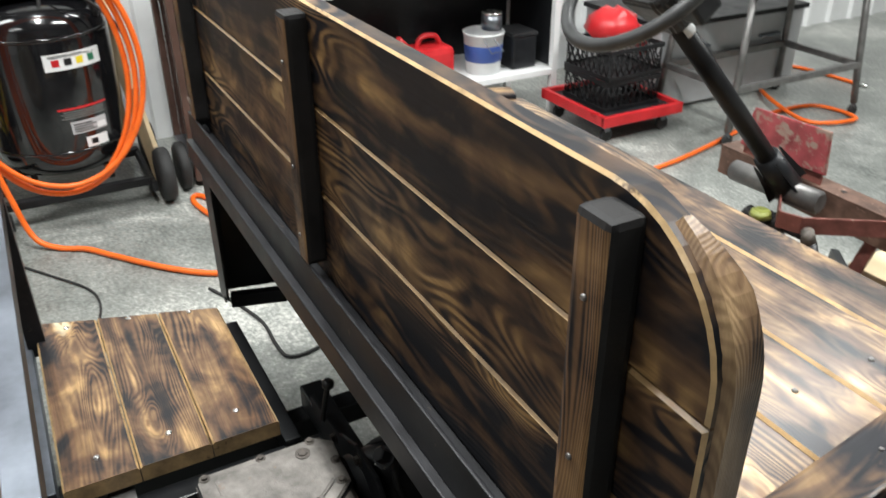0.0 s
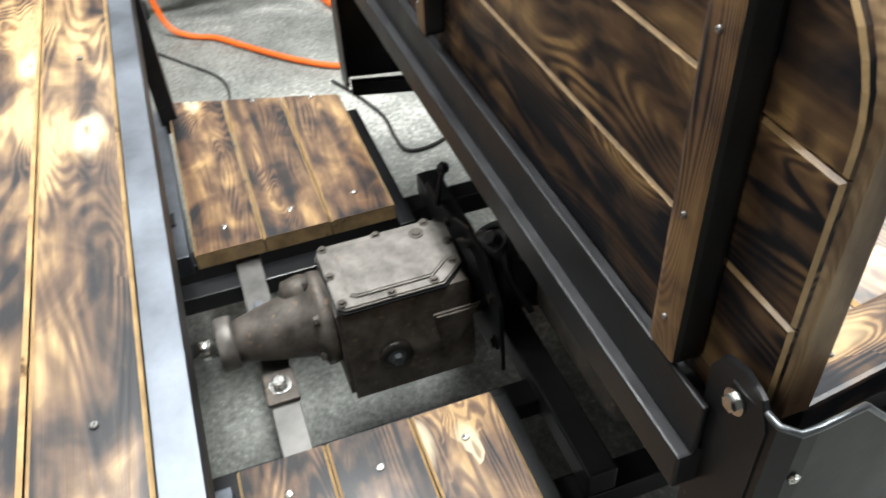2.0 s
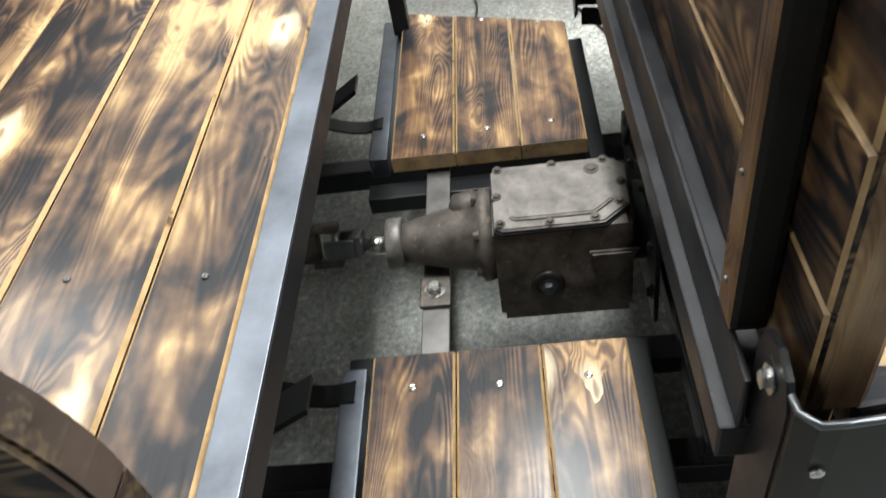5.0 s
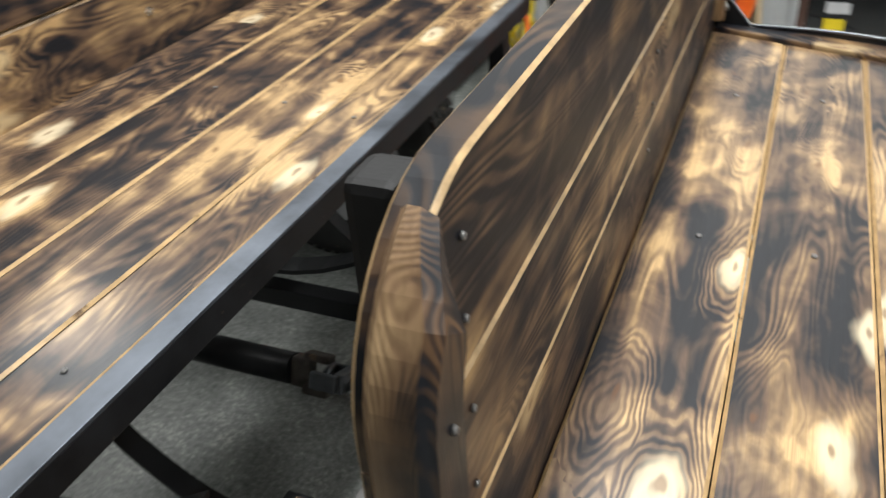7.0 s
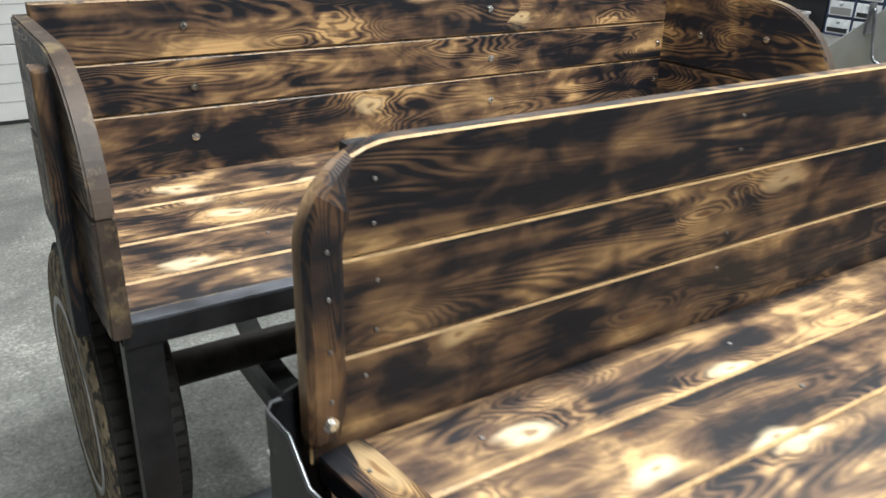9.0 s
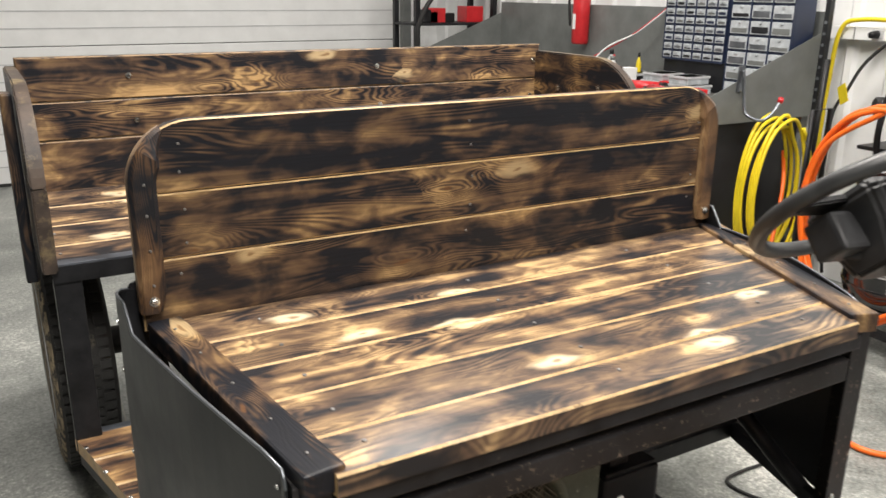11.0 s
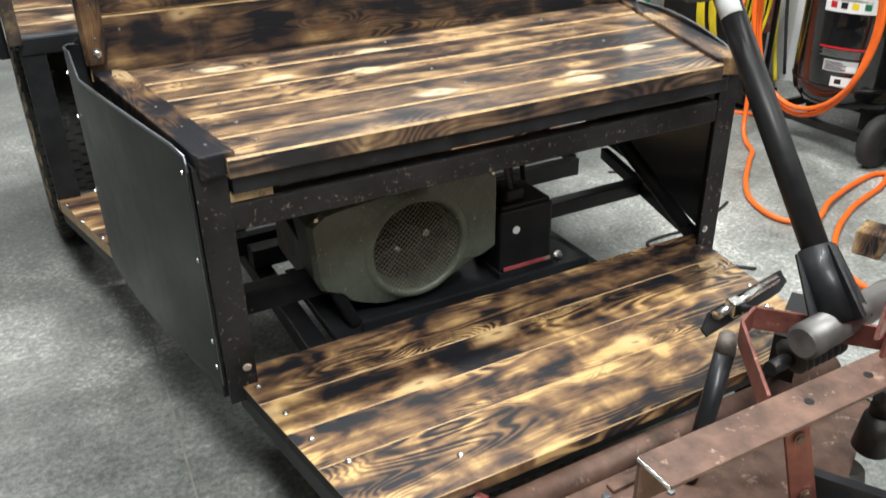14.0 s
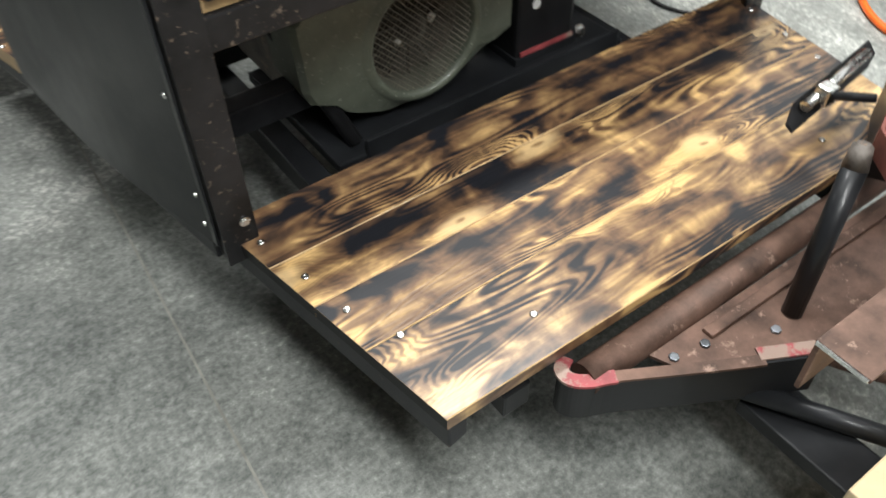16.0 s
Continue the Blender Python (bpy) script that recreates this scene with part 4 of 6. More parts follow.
moved(yk2, Matrix.Translation((0.10, 0, 0.36)) @ Matrix.Rotation(radians(25), 4, "Y"))
part("rear_yoke", yk2, GREASY, uj)
part("cross", cyl((0.065, 0.532, 0.36), (0.135, 0.532, 0.36), 0.009, sides=12), STEEL, uj)
uj.location = (-0.08, 0.0, -0.010)
# mount bar
mb = part("gearbox_mount_bar", box(-0.14, 0.42, 0.325, 0.374, 0.296, 0.306, 0.002), STEEL_GREY, cart)
part("mount_pad", box(-0.03, 0.04, 0.322, 0.378, 0.3065, 0.316, 0.004), GREASY, mb)
bolt(mb, 0.005, 0.350, 0.3165, (0, 0, 1), 0.013, CHROME, 0.014)
bolt(mb, 0.21, 0.350, 0.3065, (0, 0, 1), 0.011, STEEL, 0.012)
mb.location = (-0.075, 0.0, -0.018)
# shift lever and linkage by the rail
lev = part("shift_lever", tube(smooth_path([(0.165, -0.02, 0.40), (0.158, -0.026, 0.45), (0.146, -0.03, 0.495)]), 0.0055, 8), BLACK, cart)
part("knob", lathe([(0.004, 0), (0.011, 0.004), (0.012, 0.014), (0.006, 0.02)], (0.145, -0.03, 0.488), 12), BLACK, lev)
adapter = part("adapter_plate", prism([(-0.14, 0.245), (0.10, 0.245), (0.235, 0.355), (0.256, 0.385), (0.248, 0.398), (0.10, 0.415), (0.02, 0.452), (-0.07, 0.452), (-0.13, 0.40)], 0.008, XZ(-0.034), bevel=0.0015), STEEL_BLACK, cart, "black steel adapter plate ahead of the gearbox")
part("stiffener", prism([(-0.06, 0.30), (-0.02, 0.30), (0.19, 0.372), (0.19, 0.388), (0.0, 0.405)], 0.02, XZ(-0.055), bevel=0.003), STEEL_BLACK, adapter)
for bx, bz in ((-0.10, 0.39), (0.0, 0.435), (0.12, 0.39), (-0.11, 0.29)):
    bolt(adapter, bx, -0.026, bz, (0, 1, 0), 0.009, GREASY_DARK, 0.008)
gusset = part("case_gusset", prism([(0.0, 0.0), (0.085, 0.0), (0.02, -0.12)], 0.012, frame_axes((0, -1, 0), (0, 0, 1), (-1, 0, 0), (0.004, 0.075, 0.395)), bevel=0.004), GREASY, gb)
for y in (-0.06, -0.10):
    bolt(cart, 0.02 + y, y, 0.46, (0, 0.7, 0.7), 0.014, STEEL_DARK, 0.02)
part("cable", tube(smooth_path([(0.10, -0.04, 0.30), (0.06, -0.07, 0.40), (0.0, -0.09, 0.45), (-0.06, -0.07, 0.40), (-0.10, -0.10, 0.33)]), 0.006, 8), RUBBER, cart)

# ---- wheels and springs ----
def tyre(parent, x, y, r, wide, rim_out):
    """A tyre with tread blocks and a steel rim; its axle runs along x."""
    w = wide / 2
    prof = [(r * 0.62, -w * 0.80), (r * 0.70, -w * 0.98), (r * 0.84, -w), (r * 0.95, -w * 0.90), (r * 0.985, -w * 0.78), (r, -w * 0.5), (r, w * 0.5), (r * 0.985, w * 0.78), (r * 0.95, w * 0.90), (r * 0.84, w), (r * 0.70, w * 0.98), (r * 0.62, w * 0.80)]
    wheel = part("wheel", lathe([(0.03, -w * 0.9), (0.03, w * 0.9)], sides=16, turn=Matrix.Rotation(radians(90), 4, "Y")), STEEL_DARK, parent)
    wheel.location = (x, y, r)
    bm = lathe(prof, sides=64, turn=Matrix.Rotation(radians(90), 4, "Y"))
    for k in range(72):
        for row, off in ((-0.62, 0), (-0.2, 0.5), (0.2, 0), (0.62, 0.5)):
            a = 2 * math.pi * (k + off) / 72
            b = box(w * row - w * 0.17, w * row + w * 0.17, -0.011, 0.011, r - 0.006, r + 0.005)
            moved(b, Matrix.Rotation(a, 4, "X"))
            merge(bm, b)
    bmesh.ops.delete(bm, geom=[f for f in bm.faces if len(f.verts) > 4], context="FACES_ONLY")
    t = part("tyre", bm, TYRE, wheel, "dusty black tyre with worn tread")
    rim = lathe([(r * 0.62, -w * 0.90), (r * 0.67, -w * 1.03), (r * 0.62, -w * 1.03), (r * 0.58, -w * 0.7), (r * 0.52, -w * 0.2), (r * 0.30, 0.0), (r * 0.22, -w * 0.25), (r * 0.02, -w * 0.3), (r * 0.02, w * 0.3), (r * 0.60, w * 0.75), (r * 0.63, w * 0.82)], sides=40, turn=Matrix.Rotation(radians(90 * rim_out), 4, "Y"))
    part("rim", rim, LIGHT_GREY, wheel, "pale grey steel rim")
    band = lathe([(r * 0.865, -w * 1.005), (r * 0.905, -w * 0.975), (r * 0.95, -w * 0.92), (r * 0.965, -w * 0.87)], sides=64, turn=Matrix.Rotation(radians(90 * rim_out), 4, "Y"))
    part("mud_band", band, TYRE_MUD, wheel, "dried tan mud along the tyre shoulder")
    return wheel


tyre(cart, -0.778, 0.99, 0.36, 0.17, 1)
tyre(cart, 0.93, 0.99, 0.36, 0.17, -1)
part("rear_axle", cyl((-0.72, 0.99, 0.36), (0.94, 0.99, 0.36), 0.045, sides=18), GREASY_DARK, cart)
part("differential", lathe([(0.02, -0.14), (0.09, -0.09), (0.125, 0), (0.09, 0.09), (0.02, 0.14)], (0.12, 1.0, 0.36), 24, turn=Matrix.Rotation(radians(90), 4, "Y")), GREASY_DARK, cart)
for x in (0.36, -0.42):
    leaf = []
    for k in range(13):
        f = k / 12
        leaf.append((0.50 + 0.95 * f, 0.30 + 0.22 * (2 * f - 0.9) ** 2 * 0.9))
    low = [(y, z - 0.012) for y, z in leaf][::-1]
    sp = part("leaf_spring", prism(leaf + low, 0.06, YZ(x)), STEEL_BLACK, cart)
for x in (0.42, -0.30):
    pts = smooth_path([(x, 0.47, 0.325), (x, 0.52, 0.318), (x, 0.60, 0.345), (x, 0.70, 0.42), (x, 0.78, 0.52)], 6)
    bm = bmesh.new()
    vs = [[bm.verts.new(p + Vector((dx, 0, dz))) for dx, dz in ((-0.02, 0), (0.02, 0), (0.02, 0.006), (-0.02, 0.006))] for p in pts]
    for a, b in zip(vs, vs[1:]):
        for i in range(4):
            bm.faces.new((a[i], a[(i + 1) % 4], b[(i + 1) % 4], b[i]))
    bmesh.ops.recalc_face_normals(bm, faces=bm.faces[:])
    ob = part("curved_strap", bm, [STEEL_BLACK, RED_WORN], cart)
    for f in ob.data.polygons:
        if 0.50 < f.center.y < 0.60 and f.normal.z > 0.3:
            f.material_index = 1

# ---- front frame, pedal and steering ----
ff = part("front_frame", cyl((-0.32, -1.175, 0.27), (0.52, -1.165, 0.27), 0.026, sides=18), RUSTY, cart, "rusty front frame with worn red paint")


def swept_bar(path, wide, high, mat, parent, name, label=""):
    """A flat bar on edge along a plan path at its own heights."""
    bm = bmesh.new()
    pts = [Vector(p) for p in path]
    n = len(pts)
    rings = []
    for i, p in enumerate(pts):
        d = pts[min(i + 1, n - 1)] - pts[max(i - 1, 0)]
        d.z = 0
        d.normalize()
        s = Vector((d.y, -d.x, 0)) * wide / 2
        rings.append([bm.verts.new(p + k * s + Vector((0, 0, z))) for k, z in ((1, -high), (1, 0), (-1, 0), (-1, -high))])
    for a, b in zip(rings, rings[1:]):
        for i in range(4):
            bm.faces.new((a[i], a[(i + 1) % 4], b[(i + 1) % 4], b[i]))
    bm.faces.new(rings[0])
    bm.faces.new(rings[-1][::-1])
    bmesh.ops.recalc_face_normals(bm, faces=bm.faces[:])
    return part(name, bm, mat, parent, label)


nose = [tuple(p) for p in smooth_path([(-0.325, -1.140, 0.285), (-0.345, -1.152, 0.285), (-0.345, -1.172, 0.285), (-0.325, -1.190, 0.285), (-0.29, -1.206, 0.285), (-0.18, -1.268, 0.285), (-0.10, -1.311, 0.285), (-0.02, -1.353, 0.285)], 4)]
other = [(0.42 - x, y, z) for x, y, z in nose]
swept_bar(nose, 0.010, 0.085, STEEL_BLACK, ff, "nose_channel", "scratched black steel channel")
swept_bar(other, 0.010, 0.085, STEEL_BLACK, ff, "nose_channel")
for side in (nose,):
    swept_bar([(x, y, z + 0.003) for x, y, z in side[:17]], 0.022, 0.005, RED_WORN, ff, "channel_lip", "worn red painted top lip")
    swept_bar([(x, y, z + 0.003) for x, y, z in side[16:25]], 0.018, 0.005, RUSTY, ff, "channel_lip")
    swept_bar([(x, y + 0.012, z + 0.0035) for x, y, z in side[24:]], 0.022, 0.005, RED_WORN, ff, "channel_lip", "worn red painted top lip")
part("deck_plate", prism([(-0.215, -1.20), (0.62, -1.20), (0.60, -1.235), (0.24, -1.42), (0.13, -1.42), (-0.20, -1.235)], 0.006, XY(0.264)), RUSTY, ff, "rusty pitted deck plate")
part("deck_rib", box(-0.12, 0.45, -1.235, -1.215, 0.268, 0.278, 0.003), RUSTY, ff)
for bx, by in ((-0.19, -1.225), (-0.135, -1.235), (-0.03, -1.28)):
    bolt(ff, bx, by, 0.268, (0, 0, 1), 0.008, STEEL, 0.006)
for k, (xa, ya, xb, yb) in enumerate(((-0.10, -1.30, 0.12, -1.62), (0.02, -1.27, 0.24, -1.60), (0.13, -1.25, 0.34, -1.56))):
    part("front_tube", tube([(xa, ya, 0.20), (xb, yb, 0.16)], 0.016, 12), STEEL_BLACK if k != 1 else RUSTY, ff)
part("lower_bar", box(-0.10, -0.01, -1.62, -1.30, 0.14, 0.17, 0.004), STEEL_BLACK, ff)
part("spindle_post", tube([(0.018, -1.272, 0.268), (0.095, -1.238, 0.495)], [0.016, 0.018], 16), STEEL_BLACK, ff)
part("bearing_cap", cyl((0.095, -1.238, 0.49), (0.103, -1.232, 0.532), 0.019, 0.014, 18, bevel=0.004), GREASY, ff)
# cross angle iron and its triangle bracket
CZ = 0.552
cross = part("cross_angle", box(-0.247, 0.56, -1.498, -1.432, CZ - 0.007, CZ, 0.0015), RUSTY, cart, "rusty angle iron across the nose")
part("flange", box(-0.247, 0.56, -1.439, -1.4325, CZ - 0.085, CZ - 0.007, 0.001), RUSTY, cross)
part("red_plate", prism([(0.215, 0.585), (0.50, 0.575), (0.47, 0.69), (0.225, 0.70)], 0.008, XZ(-1.442), bevel=0.002), RED_WORN, cross, "worn red painted steel plate")
part("plate_foot", box(0.23, 0.49, -1.449, -1.443, CZ, 0.60, 0.001), RUSTY_RED, cross)
part("cut_end", box(-0.2495, -0.2472, -1.496, -1.434, CZ - 0.006, CZ - 0.001), CHROME, cross, "bright sawn end")
for hx in (0.045, 0.175):
    part("bolt_hole", cyl((hx, -1.466, CZ), (hx, -1.466, CZ + 0.0008), 0.0075, sides=14), BLACK, cross)
tri = [((0.005, -1.428, CZ - 0.005), (0.125, -1.262, 0.545)), ((0.125, -1.262, 0.545), (0.178, -1.240, 0.545)), ((0.178, -1.240, 0.545), (0.33, -1.425, CZ - 0.002))]
for a, b in tri:
    a, b = Vector(a), Vector(b)
    d = (b - a).normalized()
    side = Vector((d.y, -d.x, 0)).normalized()
    up = d.cross(side)
    up = up if up.z > 0 else -up
    bm = box(0, (b - a).length, -0.003, 0.003, -0.038, 0.006, 0.0015)
    moved(bm, frame_axes(d, side, up, a))
    bmesh.ops.recalc_face_normals(bm, faces=bm.faces[:])
    part("bracket_strap", bm, RUSTY_RED, cross)
part("hanging_strap", prism([(-0.021, 0.0), (0.021, 0.0), (0.024, -0.24), (0.0, -0.262), (-0.024, -0.24)], 0.006, frame_axes((0.95, -0.3, 0), (-0.28, 0.06, 0.96), (0.3, 0.95, 0), (0.035, -1.452, CZ - 0.012)), bevel=0.0015), RUSTY_RED, cross)
for f in (0.07, 0.2):
    bolt(cross, 0.035 + 0.28 * f, -1.456 - 0.06 * f, CZ - 0.012 - 0.96 * f, (-0.3, -0.95, 0), 0.007, RUSTY, 0.004)
for k in range(7):
    part("boot_ring", lathe([(0.020, 0), (0.033 - 0.002 * k, 0.006), (0.033 - 0.002 * k, 0.012), (0.020, 0.018)], sides=20, turn=Matrix.Rotation(radians(75), 4, "Y"), centre=(0.20 + 0.019 * k, -1.31, 0.475 - 0.002 * k)), RUBBER, cross)
part("rod_end", tube([(0.15, -1.315, 0.475), (0.21, -1.31, 0.475)], 0.013, 12), STEEL_DARK, cross)
part("tie_rod", tube(smooth_path([(0.30, -1.40, 0.42), (0.42, -1.42, 0.34), (0.47, -1.36, 0.26), (0.42, -1.25, 0.24)]), 0.008, 10), CHROME, cross)
for x, y, z, r, h in ((0.33, -1.42, 0.30, 0.035, 0.08), (0.33, -1.42, 0.38, 0.022, 0.05), (0.30, -1.40, 0.20, 0.045, 0.06)):
    part("ball_joint", cyl((x, y, z), (x, y, z + h), r, r * 0.75, 20, bevel=0.006), GREASY_DARK, cross)
part("steering_arm", prism([(0.0, 0.0), (0.16, -0.03), (0.22, -0.18), (0.16, -0.26), (0.10, -0.12)], 0.02, frame_axes((0.7, -0.7, 0), (0, 0, 1), (-0.7, -0.7, 0), (0.10, -1.42, 0.38))), STEEL_BLACK, cross)
part("side_box", prism([(0.0, 0.0), (0.18, 0.0), (0.18, 0.10), (0.0, 0.10)], 0.05, frame_axes((0.85, 0.5, 0), (0, 0, 1), (0.5, -0.85, 0), (0.30, -1.20, 0.33))), STEEL_BLACK, cross)
cross.location = (0.0, 0.024, 0.0)
# pedal
pedal = part("pedal", prism([(0.004, -0.024), (0.235, -0.024), (0.268, -0.012), (0.262, 0.018), (0.03, 0.018), (-0.004, -0.004)], 0.006, frame_axes((0.98, 0.09, 0.12), (0.0, 0.62, 0.78), (0.1, -0.78, 0.61), (0.255, -1.035, 0.378)), bevel=0.002), BLACK, cart, "black steel pedal plate with a bright rod")
part("rod", tube([(0.285, -1.045, 0.402), (0.475, -1.025, 0.425)], 0.010, 12), CHROME, pedal)
part("clevis", box(0.315, 0.345, -1.065, -1.035, 0.395, 0.43, 0.005), CHROME, pedal)
part("push_rod", tube([(0.33, -1.05, 0.41), (0.36, -1.12, 0.43)], 0.008, 10), STEEL_DARK, pedal)
# steering
AX = Vector((0.09, 0.659, 0.747)).normalized()
FOOT = Vector((0.262, -1.291, 0.600))
HUB = FOOT + AX * 0.635
col = part("steering_column", tube([FOOT - AX * 0.02, HUB], 0.0235, 20), BLACK, cart, "black steering column with a two-spoke wheel")
part("socket", cyl(FOOT - AX * 0.06, FOOT + AX * 0.075, 0.040, 0.032, 24, bevel=0.003), STEEL_BLACK, col)
part("oil_cap", cyl((0.245, -1.235, 0.50), (0.245, -1.235, 0.52), 0.028, 0.024, 20, bevel=0.004), CAP_GREEN, col, "yellow-green filler cap")
for k in range(4):
    a = k * math.pi / 2 + 0.4
    s = AX.orthogonal().normalized()
    u = AX.cross(s)
    n = math.cos(a) * s + math.sin(a) * u
    bm = prism([(0.0, -0.06), (0.022, -0.06), (0.004, 0.07), (0.0, 0.07)], 0.005, frame_axes((0, 1, 0), (0, 0, 1), (1, 0, 0), (-0.0025, 0, 0)))
    moved(bm, frame_axes(AX.cross(n), n, AX, FOOT + n * 0.036))
    part("gusset", bm, STEEL_BLACK, col)
part("steering_box", cyl(FOOT - AX * 0.065 + Vector((-0.10, 0, 0)), FOOT - AX * 0.065 + Vector((0.16, 0.03, 0)), 0.031, 0.028, 22, bevel=0.006), STEEL_GREY, col)
part("paint_wear", cyl(HUB - AX * 0.118 + Vector((-0.004, -0.0035, 0)), HUB - AX * 0.06 + Vector((-0.004, -0.0035, 0)), 0.0215, sides=20), WHITE, col, "bare white primer patch")
part("hub_neck", cyl(HUB - AX * 0.06, HUB + AX * 0.01, 0.028, 0.04, 20), PLASTIC, col)
part("turn_stalk", tube([HUB - AX * 0.05, HUB - AX * 0.05 + Vector((-0.10, 0.03, 0.02))], 0.012, 10), PLASTIC, col)
WC = HUB + AX * 0.055
s = Vector((1, 0, 0)) - AX * AX.x
s.normalize()
u = AX.cross(s)
WHEEL_R = 0.185
wheel = part("steering_wheel", tube([WC + WHEEL_R * (math.cos(a) * s + math.sin(a) * u) for a in [2 * math.pi * k / 56 for k in range(56)]], 0.0145, 12, closed=True), PLASTIC_RIM, col, "dark grey plastic steering wheel")
for sg in (-1, 1):
    part("spoke", prism([(0.06 * sg, -0.045), (0.176 * sg, -0.022), (0.176 * sg, 0.014), (0.06 * sg, 0.02)], 0.012, frame_axes(s, u, AX, WC - AX * 0.012), bevel=0.003), PLASTIC, wheel)
shell = bmesh.new()
levels = [(0.005, 0.080, -0.085, 0.060, 0.0), (-0.012, 0.088, -0.095, 0.066, 0.0), (-0.06, 0.074, -0.085, 0.055, 0.0), (-0.12, 0.05, -0.055, 0.045, 0.0)]
rings = []
for d, hw, lo, hi, off in levels:
    cs = 0.016
    out = [(-hw + cs, lo), (hw - cs, lo), (hw, lo + cs), (hw * 0.92, hi - cs), (hw * 0.92 - cs, hi), (-hw * 0.92 + cs, hi), (-hw * 0.92, hi - cs), (-hw, lo + cs)]
    rings.append([shell.verts.new(WC + AX * d + s * (p * 0.86 - 0.03) + u * q) for p, q in out])
for ra, rb in zip(rings, rings[1:]):
    for i in range(8):
        shell.faces.new((ra[i], ra[(i + 1) % 8], rb[(i + 1) % 8], rb[i]))
shell.faces.new(rings[0])
shell.faces.new(rings[-1][::-1])
bmesh.ops.recalc_face_normals(shell, faces=shell.faces[:])
bmesh.ops.bevel(shell, geom=shell.edges[:], offset=0.006, segments=2, affect="EDGES")
part("hub_shell", shell, PLASTIC, wheel)
part("switch_box", box(-0.03, 0.03, -0.03, 0.03, -0.03, 0.035, 0.008), PLASTIC, col).matrix_basis = frame_axes(s, u, AX, WC - AX * 0.06 - s * 0.115)

# ---- things round the cart ----
def bars(parent, name, mat, rows, m, depth=0.0008, label=""):
    """Unreadable print as plain bars: rows of (u0, u1, v0, v1), posed by m."""
    for u0, u1, v0, v1 in rows:
        part(name, prism([(u0, v0), (u1, v0), (u1, v1), (u0, v1)], depth, m), mat, parent, label)


def hose(name, points, r, mat, label, category, steps=8, sides=10):
    ob = part(name, tube(smooth_path(points, steps), r, sides), mat)
    return tagged(ob, label, category)


def small_wheel(parent, x, y, r, wide, axis=(1, 0, 0)):
    """A moulded trolley wheel with its hub."""
    a = Vector(axis).normalized()
    c = Vector((x, y, r))
    turn = a.to_track_quat("Z", "Y").to_matrix().to_4x4()
    w = wide / 2
    t = part("wheel", lathe([(r * 0.55, -w), (r * 0.88, -w), (r, -w * 0.55), (r, w * 0.55), (r * 0.88, w), (r * 0.55, w)], c, 28, turn=turn), RUBBER, parent)
    part("hub", lathe([(r * 0.12, -w * 1.1), (r * 0.54, -w * 0.7), (r * 0.54, w * 0.7), (r * 0.12, w * 1.1)], c, 20, turn=turn), PLASTIC, t)
    return t


# air compressor
comp = thing("air_compressor", "glossy black upright air compressor on two wheels", "air compressor")
comp.location = (0.12, -0.05, 0)
CX, CY, CR = 2.27, 0.28, 0.245
prof = [(0.02, 0.15), (0.115, 0.157), (0.20, 0.18), (0.235, 0.22), (CR, 0.27), (CR, 0.70), (0.235, 0.75), (0.20, 0.79), (0.115, 0.818), (0.02, 0.828)]
tank = part("tank", lathe(prof, (CX, CY, 0), 56), BLACK_GLOSS, comp, "glossy black pressure tank")
part("weld_band", lathe([(CR + 0.0015, 0.268), (CR + 0.003, 0.272), (CR + 0.003, 0.278), (CR + 0.0015, 0.282)], (CX, CY, 0), 56), BLACK_GLOSS, tank)
part("weld_band", lathe([(CR + 0.0015, 0.688), (CR + 0.003, 0.692), (CR + 0.003, 0.698), (CR + 0.0015, 0.702)], (CX, CY, 0), 56), BLACK_GLOSS, tank)


def on_tank(name, a0, a1, z0, z1, mat, lift=0.001, label=""):
    """A curved sticker on the tank; angles in degrees from -x towards -y."""
    bm = bmesh.new()
    n = 8
    cols = []
    for k in range(n + 1):
        a = radians(180 + a0 + (a1 - a0) * k / n)
        for_r = [(CR + lift, z0), (CR + lift, z1), (CR + lift + 0.0006, z1), (CR + lift + 0.0006, z0)]
        cols.append([bm.verts.new((CX + r * math.cos(a), CY + r * math.sin(a), z)) for r, z in for_r])
    for p, q in zip(cols, cols[1:]):
        for i in range(4):
            bm.faces.new((p[i], p[(i + 1) % 4], q[(i + 1) % 4], q[i]))
    bm.faces.new(cols[0])
    bm.faces.new(cols[-1][::-1])
    bmesh.ops.recalc_face_normals(bm, faces=bm.faces[:])
    return part(name, bm, mat, tank, label)


on_tank("warning_label", -4, 46, 0.585, 0.645, WHITE, label="white warning label with coloured signs")
for a, mt in ((2, RED), (12, BLACK), (22, YELLOW), (33, GREEN)):
    on_tank("sign", a, a + 6, 0.60, 0.625, mt, 0.0018)
for k in range(3):
    on_tank("print_line", 0, 40 - 6 * k, 0.630 + 0.004 * k, 0.632 + 0.004 * k, GREY_METAL, 0.0018)
on_tank("red_print", -2, 42, 0.438, 0.446, RED, label="red printed line")
for k in range(4):
    on_tank("grey_print", 0 + 2 * (k % 2), 38, 0.405 - 0.0 + 0.008 * k, 0.409 + 0.008 * k, GREY_METAL)
on_tank("spec_label", 6, 38, 0.345, 0.392, LIGHT_GREY)
for k in range(4):
    on_tank("print_line", 8, 28 - 4 * (k % 2), 0.352 + 0.009 * k, 0.356 + 0.009 * k, BLACK, 0.0018)
on_tank("round_sign", 28, 37, 0.35, 0.372, WHITE, 0.0018)
on_tank("sticker", 16, 36, 0.285, 0.325, WHITE, label="small white sticker")
on_tank("print_line", 20, 26, 0.295, 0.315, BLACK, 0.0018)
